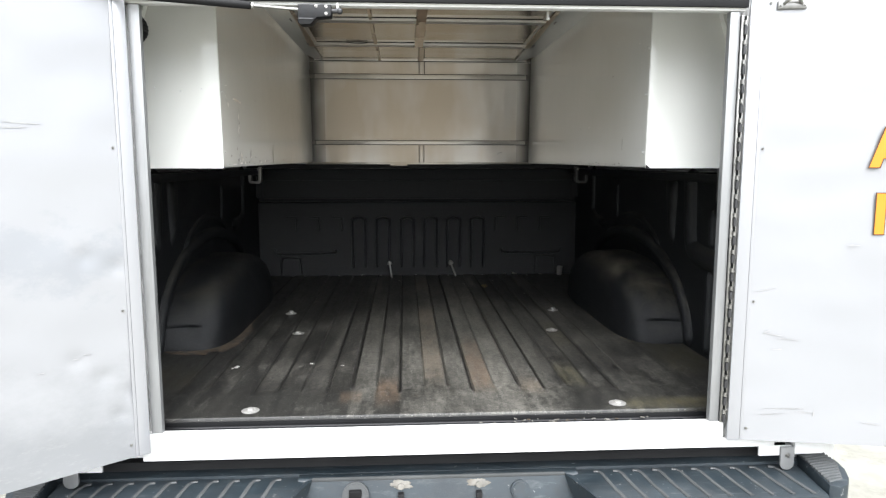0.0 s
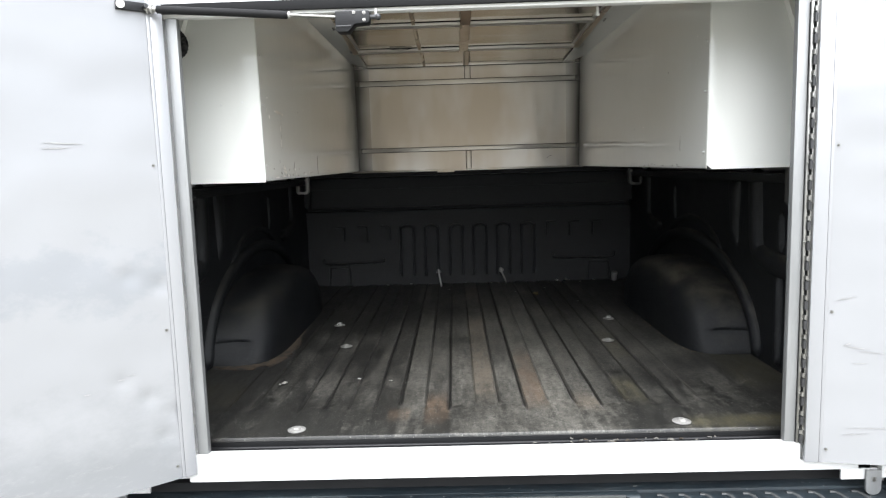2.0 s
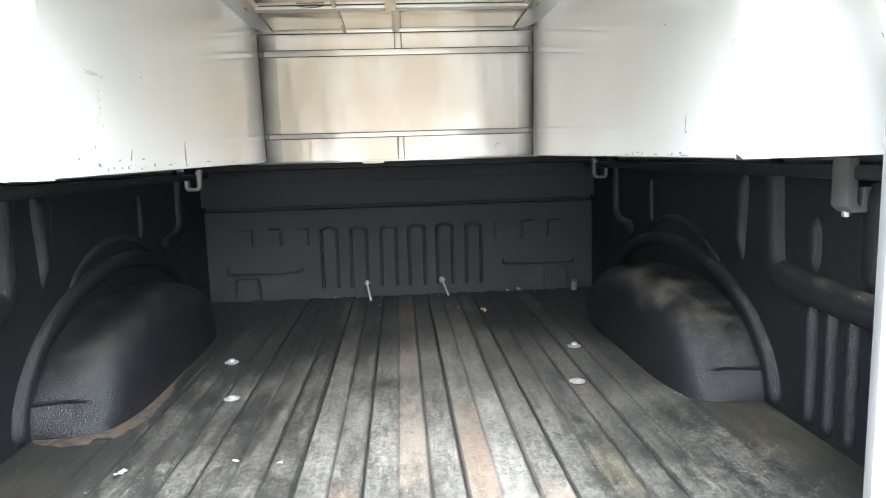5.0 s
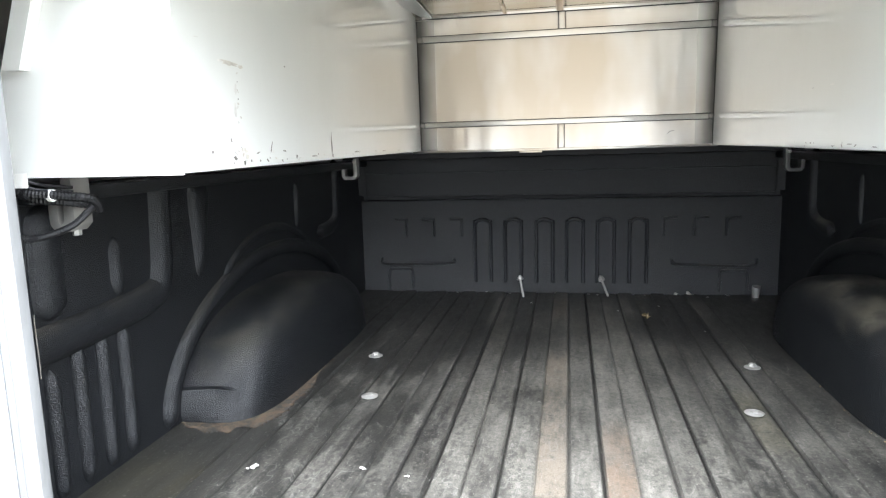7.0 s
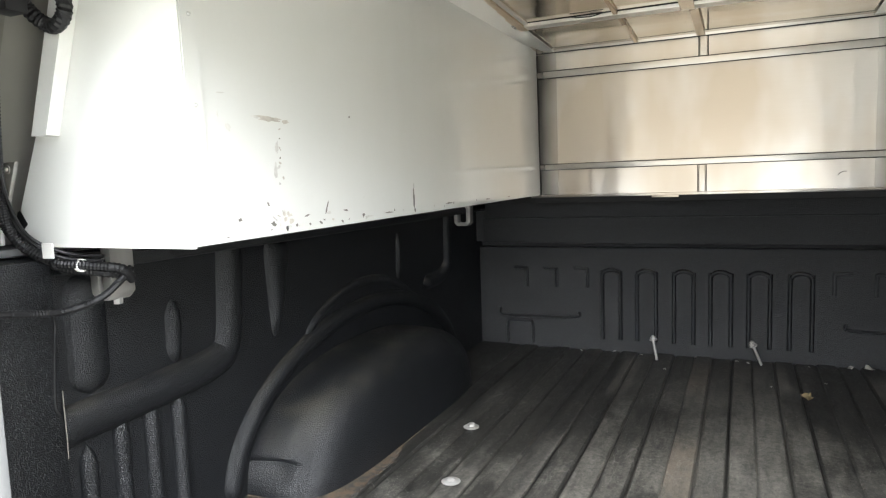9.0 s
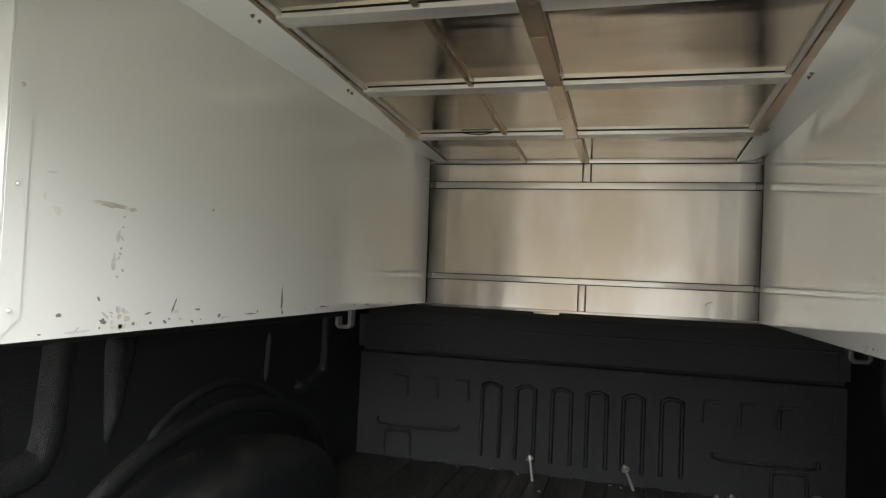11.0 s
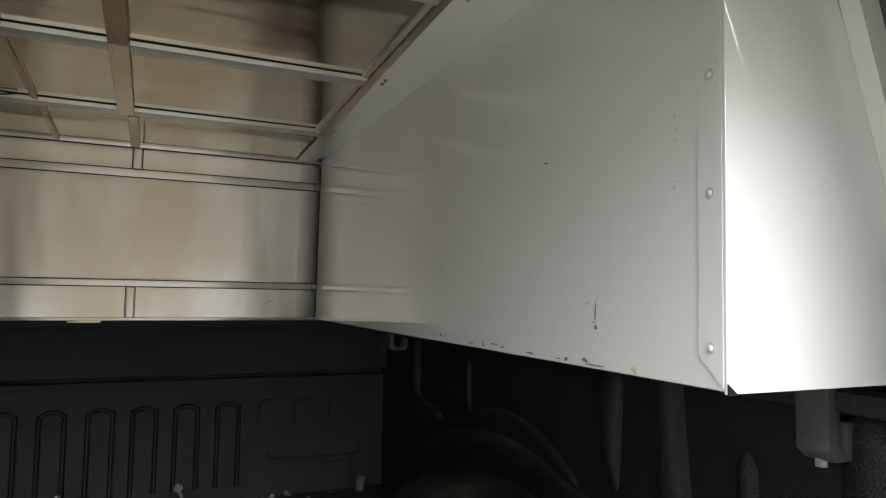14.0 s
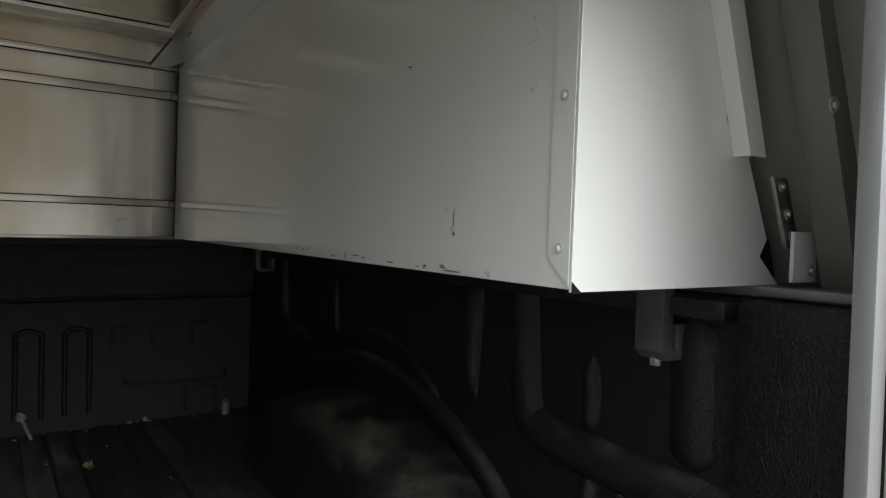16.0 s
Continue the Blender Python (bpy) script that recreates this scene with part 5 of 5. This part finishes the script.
scrap(-0.563, 0.412, 0.019, 3, PAPER, "paper_scrap", "crumpled scrap of white paper on the floor", "paper", 0.002)
scrap(-0.575, 0.405, 0.010, 8, PAPER, "paper_scrap", "crumpled scrap of white paper on the floor", "paper", 0.002)
scrap(-0.26, 0.415, 0.008, 5, PAPER, "paper_scrap", "tiny white paper crumb on the floor", "paper", 0.002)
for i, (x, y, r) in enumerate(((-0.105, 1.80, 0.010), (0.148, 1.955, 0.009), (0.21, 1.70, 0.005), (-0.30, 1.985, 0.009), (0.45, 1.985, 0.016), (0.505, 1.985, 0.022), (0.64, 1.97, 0.010), (0.115, 1.97, 0.006), (-0.02, 1.985, 0.006), (0.46, 1.45, 0.006), (0.36, 1.78, 0.006), (-0.35, 0.43, 0.006), (-0.20, 1.965, 0.007), (0.56, 1.94, 0.008), (0.33, 1.96, 0.007), (-0.42, 1.97, 0.006))):
    scrap(x, y, r * 1.5, 11 + i, PAPER, "litter_crumb", "small pale crumb of litter by the headboard", "litter", 0.004, "crumbs of litter on the floor")
scrap(0.30, 1.63, 0.045, 21, LEAF, "leaf_scrap", "dry tan leaf scrap lying in a floor groove", "leaf", 0.001, "", 80)
bm = rod((0, 0, 0), (0, -0.01, 0.045), 0.013, 12, 0.016)
solid("drain_plug", bm, CAST, "grey rubber plug at the foot of the headboard", "plug", m=pose(0.742, 1.975, 0.0))


def mud_rim(s, label):
    """Dried mud lying in a crescent round the foot of a wheel housing."""
    own = bmesh.new()
    rng = random.Random(5)
    outer, inner = [], []
    n = 120
    for i in range(n):
        t = math.pi * 0.5 * i / (n - 1)
        k = (math.cos(t) ** 4.76 + math.sin(t) ** 4.76) ** (-1 / 4.76)
        y, x = 1.075 - 0.475 * k * math.cos(t), 0.192 * k * math.sin(t)
        drift = 0.55 + 0.75 * noise.noise(Vector((i * 0.09, 3.1, 0.4))) + 0.25 * rng.random()
        wide = 0.003 + 0.062 * math.sin(min(1, i / (0.85 * n)) * math.pi) ** 0.8 * max(0.15, drift)
        inner.append(own.verts.new((s * (BED_X - x + 0.01), y + 0.008, 0.0012)))
        outer.append(own.verts.new((s * (BED_X - x - wide * math.sin(t) ** 0.7), y - wide * math.cos(t) ** 0.7, 0.0008)))
    for i in range(n - 1):
        own.faces.new((inner[i], inner[i + 1], outer[i + 1], outer[i]))
    part("mud_patch", own, MUD, bed, label)


mud_rim(-1, "dried brown mud at the foot of the wheel housing")

# ---- wiring beside the rear post ----
def wiring():
    w = thing("wiring_harness", "black corrugated conduit and cables tied beside the clamp", "wiring", pose(-0.70, 0.10, 0.560))

    def put(bm):
        bmesh.ops.translate(bm, verts=bm.verts[:], vec=(0.70, -0.10, -0.560))
        return bm
    runs = (("conduit", 0.0075, [(-0.722, 0.085, 0.915), (-0.745, 0.090, 0.80), (-0.785, 0.11, 0.68), (-0.818, 0.14, 0.600), (-0.790, 0.175, 0.557), (-0.745, 0.20, 0.548), (-0.712, 0.23, 0.540), (-0.715, 0.25, 0.520)]),
            ("conduit", 0.0085, [(-0.738, 0.080, 0.90), (-0.762, 0.085, 0.78), (-0.800, 0.11, 0.66), (-0.822, 0.15, 0.590), (-0.795, 0.19, 0.548), (-0.745, 0.215, 0.538), (-0.718, 0.245, 0.530)]),
            ("conduit", 0.0060, [(-0.775, 0.06, 0.500), (-0.765, 0.10, 0.494), (-0.758, 0.16, 0.486), (-0.735, 0.205, 0.498), (-0.720, 0.23, 0.520), (-0.715, 0.25, 0.540)]),
            ("conduit", 0.0105, [(-0.745, 0.120, 0.93), (-0.728, 0.135, 0.892), (-0.712, 0.145, 0.875), (-0.692, 0.145, 0.871), (-0.676, 0.145, 0.884), (-0.677, 0.145, 0.908), (-0.70, 0.14, 0.935)]))
    for name, r, pts in runs:
        part(name, put(tube(glide(pts, 7), r, 9, rings=0.14)), BLACK_PLASTIC, w)
    for dx in (0.0, 0.007, -0.006):
        pts = [(-0.745 + dx, 0.085, 0.90), (-0.775 + dx, 0.10, 0.70), (-0.815 + dx, 0.15, 0.605), (-0.785 + dx, 0.185, 0.562 + dx), (-0.735, 0.22, 0.552 + dx)]
        part("cable", put(tube(glide(pts, 7), 0.0028, 7)), BLACK_PLASTIC, w)
    part("cable", put(tube(glide([(-0.795, 0.165, 0.490), (-0.800, 0.179, 0.465), (-0.800, 0.174, 0.406), (-0.800, 0.169, 0.342), (-0.798, 0.174, 0.325)], 7), 0.0022, 7)), BLACK_PLASTIC, w)
    part("plug", put(block(-0.735, -0.700, 0.085, 0.115, 0.880, 0.925, 0.004)), BLACK_PLASTIC, w)
    part("tag", put(block(-0.785, -0.763, 0.160, 0.163, 0.562, 0.584, 0.001)), PAPER, w, "small white label tag")
    for x, y, z in ((-0.785, 0.180, 0.553), (-0.755, 0.197, 0.548), (-0.803, 0.168, 0.566)):
        part("cable_tie", put(rod((x - 0.003, y, z), (x + 0.003, y, z), 0.0098, 12)), PAPER if x > -0.76 else BLACK_PLASTIC, w)


wiring()

# ---- bumper ----
def bumper():
    b = thing("bumper", "blue-grey weathered plastic step bumper with ribbed treads", "bumper", pose(0, -0.02, -0.24))

    def put(bm):
        bmesh.ops.translate(bm, verts=bm.verts[:], vec=(0, 0.02, 0.24))
        return bm
    zt = -0.130
    part("top_strip", put(block(-0.90, 0.90, 0.000, 0.050, zt - 0.05, zt + 0.004, 0.006)), BUMPER, b)
    for s in (-1, 1):
        plan = [(s * 0.302, 0.002), (s * 0.866, 0.006), (s * 0.860, -0.06), (s * 0.850, -0.158), (s * 0.345, -0.175)]
        own = prism(plan, zt - 0.16, zt - 0.002, "z", 0.008)
        tread = part("step_tread", put(own), BUMPER, b)
        for i in range(10):
            x = s * (0.375 + 0.047 * i)
            pts = [(x - s * 0.012, -0.016, zt - 0.001), (x, -0.018, zt - 0.001), (x + s * 0.006, -0.030, zt - 0.001), (x + s * 0.012, -0.09, zt - 0.001), (x + s * 0.022, -0.148 + 0.03 * (i > 11), zt - 0.001)]
            part("tread_rib", put(tube(pts, 0, 6, (0.0048, 0.0026), normal=(0, 0, 1))), BUMPER_RIB, tread)
        cap_plan = [(s * x, y) for x, y in ((0.872, 0.014), (0.925, 0.016), (0.942, 0.006), (0.948, -0.028), (0.940, -0.072), (0.922, -0.112), (0.896, -0.146), (0.872, -0.158), (0.853, -0.146), (0.856, -0.120), (0.866, -0.060))]
        cap_part = part("end_cap", put(prism(cap_plan, zt - 0.18, zt + 0.017, "z", 0.008)), BUMPER, b)
        for i in range(11):
            y = 0.000 - 0.0125 * i
            x0, x1 = s * (0.874 + 0.12 * y), s * (0.938 - 0.50 * max(0.0, -0.045 - y))
            ridge = tube([(x0, y - 0.008, zt + 0.017), (x1, y + 0.006, zt + 0.017)], 0, 6, (0.0036, 0.0040), normal=(0, 0, 1))
            part("grip_ridge", put(ridge), BUMPER_RIB, cap_part)
        # sloping cheek of the middle recess
        own = bmesh.new()
        vs = [own.verts.new(p) for p in ((s * 0.290, -0.022, zt + 0.002), (s * 0.304, -0.004, zt - 0.003), (s * 0.350, -0.172, zt - 0.004), (s * 0.330, -0.060, zt - 0.10), (s * 0.350, -0.170, zt - 0.14))]
        own.faces.new((vs[0], vs[1], vs[2]))
        own.faces.new((vs[0], vs[2], vs[4], vs[3]))
        part("recess_cheek", put(own), BUMPER, b)
    face = [(0.0, zt + 0.003), (-0.022, zt + 0.003), (-0.028, zt - 0.002), (-0.062, zt - 0.11), (-0.075, zt - 0.16), (0.0, zt - 0.16)]
    plate = part("recess_face", put(prism(face, -0.325, 0.325, "x", 0.003)), BUMPER, b)
    part("recess_lip", put(block(-0.292, 0.292, -0.030, -0.024, zt - 0.002, zt + 0.006, 0.002)), BUMPER_RIB, plate)

    def on_face(x, dz, out=0.0):
        return Vector((x, -0.028 + dz * 0.31 - out, zt - 0.002 + dz))
    way = Vector((0, -1, 0.31)).normalized()
    for x in (-0.089, 0.090):
        p = on_face(x, -0.014)
        part("hitch_bolt", put(rod(p, p + way * 0.012, 0.0075, 6)), CRUST, plate, "corroded hitch bolt")
        own = bmesh.new()
        rng = random.Random(int(x * 1000) + 500)
        down = Vector((0, 0.31, 1)).normalized()
        mid = own.verts.new(p + way * 0.0030)
        rim = []
        for i in range(64):
            a = 2 * math.pi * i / 64
            k = 0.70 + 0.10 * math.sin(a * 2 + x * 30) + 0.10 * math.sin(a * 5 + x * 90) + 0.22 * rng.random()
            rim.append(own.verts.new(p + way * 0.0010 + Vector((0.032 * k * math.cos(a), 0, 0)) + down * (0.012 * k * math.sin(a) + 0.003)))
        for i in range(64):
            own.faces.new((rim[i], rim[(i + 1) % 64], mid))
        part("corrosion", put(own), CRUST, plate, "flaky white corrosion")
        part("bolt_slot", put(block(x - 0.007, x + 0.007, -0.052, -0.030, zt - 0.075, zt - 0.028, 0.003)), BLACK_PLASTIC, plate)
    c = on_face(-0.192, -0.030)
    sock = part("trailer_socket", put(rod(c - way * 0.01, c + way * 0.016, 0.030, 24, bevel=0.004)), BUMPER_RIB, plate, "black round trailer socket")
    part("socket_lid", put(block(-0.206, -0.178, c.y - 0.024, c.y - 0.012, c.z + 0.002, c.z + 0.020, 0.003)), RUBBER_AND_SHADE, sock)
    c = on_face(0.186, -0.028)
    part("round_cap", put(rod(c - way * 0.01, c + way * 0.012, 0.022, 22, bevel=0.004)), BUMPER, plate, "round plastic blanking cap")
    part("flange_beam", put(block(-0.80, 0.80, 0.035, 0.07, -0.30, -0.105, 0.005)), BODY_PAINT, b)
    return b


bumper()

def hinge_bracket(s):
    h = thing("door_bracket", "white steel bracket under the door corner", "bracket", pose(s * 0.80, -0.03, -0.09) @ Matrix.Diagonal((s, 1, 1, 1)), "brackets under the doors")
    part("plate", block(-0.046, 0.034, 0.0, 0.006, -0.007, 0.0168, 0.0015), WHITE_TRIM, h)
    tip = [(0.0205 + 0.0165 * math.cos(a), -0.026 + 0.014 * math.sin(a)) for a in (math.pi * (1 + i / 8) for i in range(9))]
    tongue = part("tongue", prism([(0.004, 0.016)] + tip + [(0.037, 0.016)], -0.0075, -0.0005, "y", 0.0015), ALU_JAMB, h, "pale grey hanging tongue")
    part("bolt", screw_head((0.020, -0.0075, -0.004), (0, -1, 0), 0.0045), HINGE, tongue)
    part("block", block(0.0375, 0.108, -0.006, 0.016, -0.002, 0.029, 0.003), WHITE_TRIM, h)


hinge_bracket(1)
hinge_bracket(-1)

# ---- dry debris in the gap behind the sill ----
def debris():
    rng = random.Random(14)
    d = thing("debris", "dry pale flakes of leaf and grit in the gap behind the sill", "debris", pose(0.28, 0.012, -0.015))
    for i in range(30):
        x, size = rng.gauss(0.0, 0.12), 0.002 + 0.004 * rng.random()
        own = block(-size, size, -size * 0.5, size * 0.5, -0.0012, 0.0012, 0.0006, 1)
        bmesh.ops.transform(own, matrix=pose(x, rng.uniform(-0.012, 0.008), rng.uniform(-0.004, 0.004), rng.uniform(-40, 40), rng.uniform(-30, 30), rng.uniform(0, 180)), verts=own.verts[:])
        part("flake", own, CRUST if i % 3 else MUD, d)


debris()
solid("gap_tray", block(-0.655, 0.655, -0.0155, 0.028, -0.040, -0.0205), RUBBER_AND_SHADE, "dark rubber tray under the gap behind the sill", "gap strip", "structure")

# ---- grit washed along the foot of the wheel housing ----
def grit_line():
    rng = random.Random(31)
    g = thing("grit", "pale crumbs of grit along the foot of the wheel housing", "grit", pose(BED_X - 0.19, 0.95, 0.0))
    for i in range(70):
        turn = math.pi / 2 * (1 - rng.random() ** 2)
        x, y = 0.190 * math.sin(turn) ** 0.42, 0.475 * math.cos(turn) ** 0.42
        away = 0.003 + 0.005 * rng.random()
        size = 0.0007 + 0.0011 * rng.random() ** 2
        own = block(-size, size, -size * 0.8, size * 0.8, -size * 0.6, size * 0.6, size * 0.3, 1)
        bmesh.ops.transform(own, matrix=pose(0.19 - x - away, 1.075 - y - away - 0.95, size * 0.6, 0, 0, rng.uniform(0, 180)), verts=own.verts[:])
        part("crumb", own, CRUST if i % 4 else LEAF, g)


grit_line()
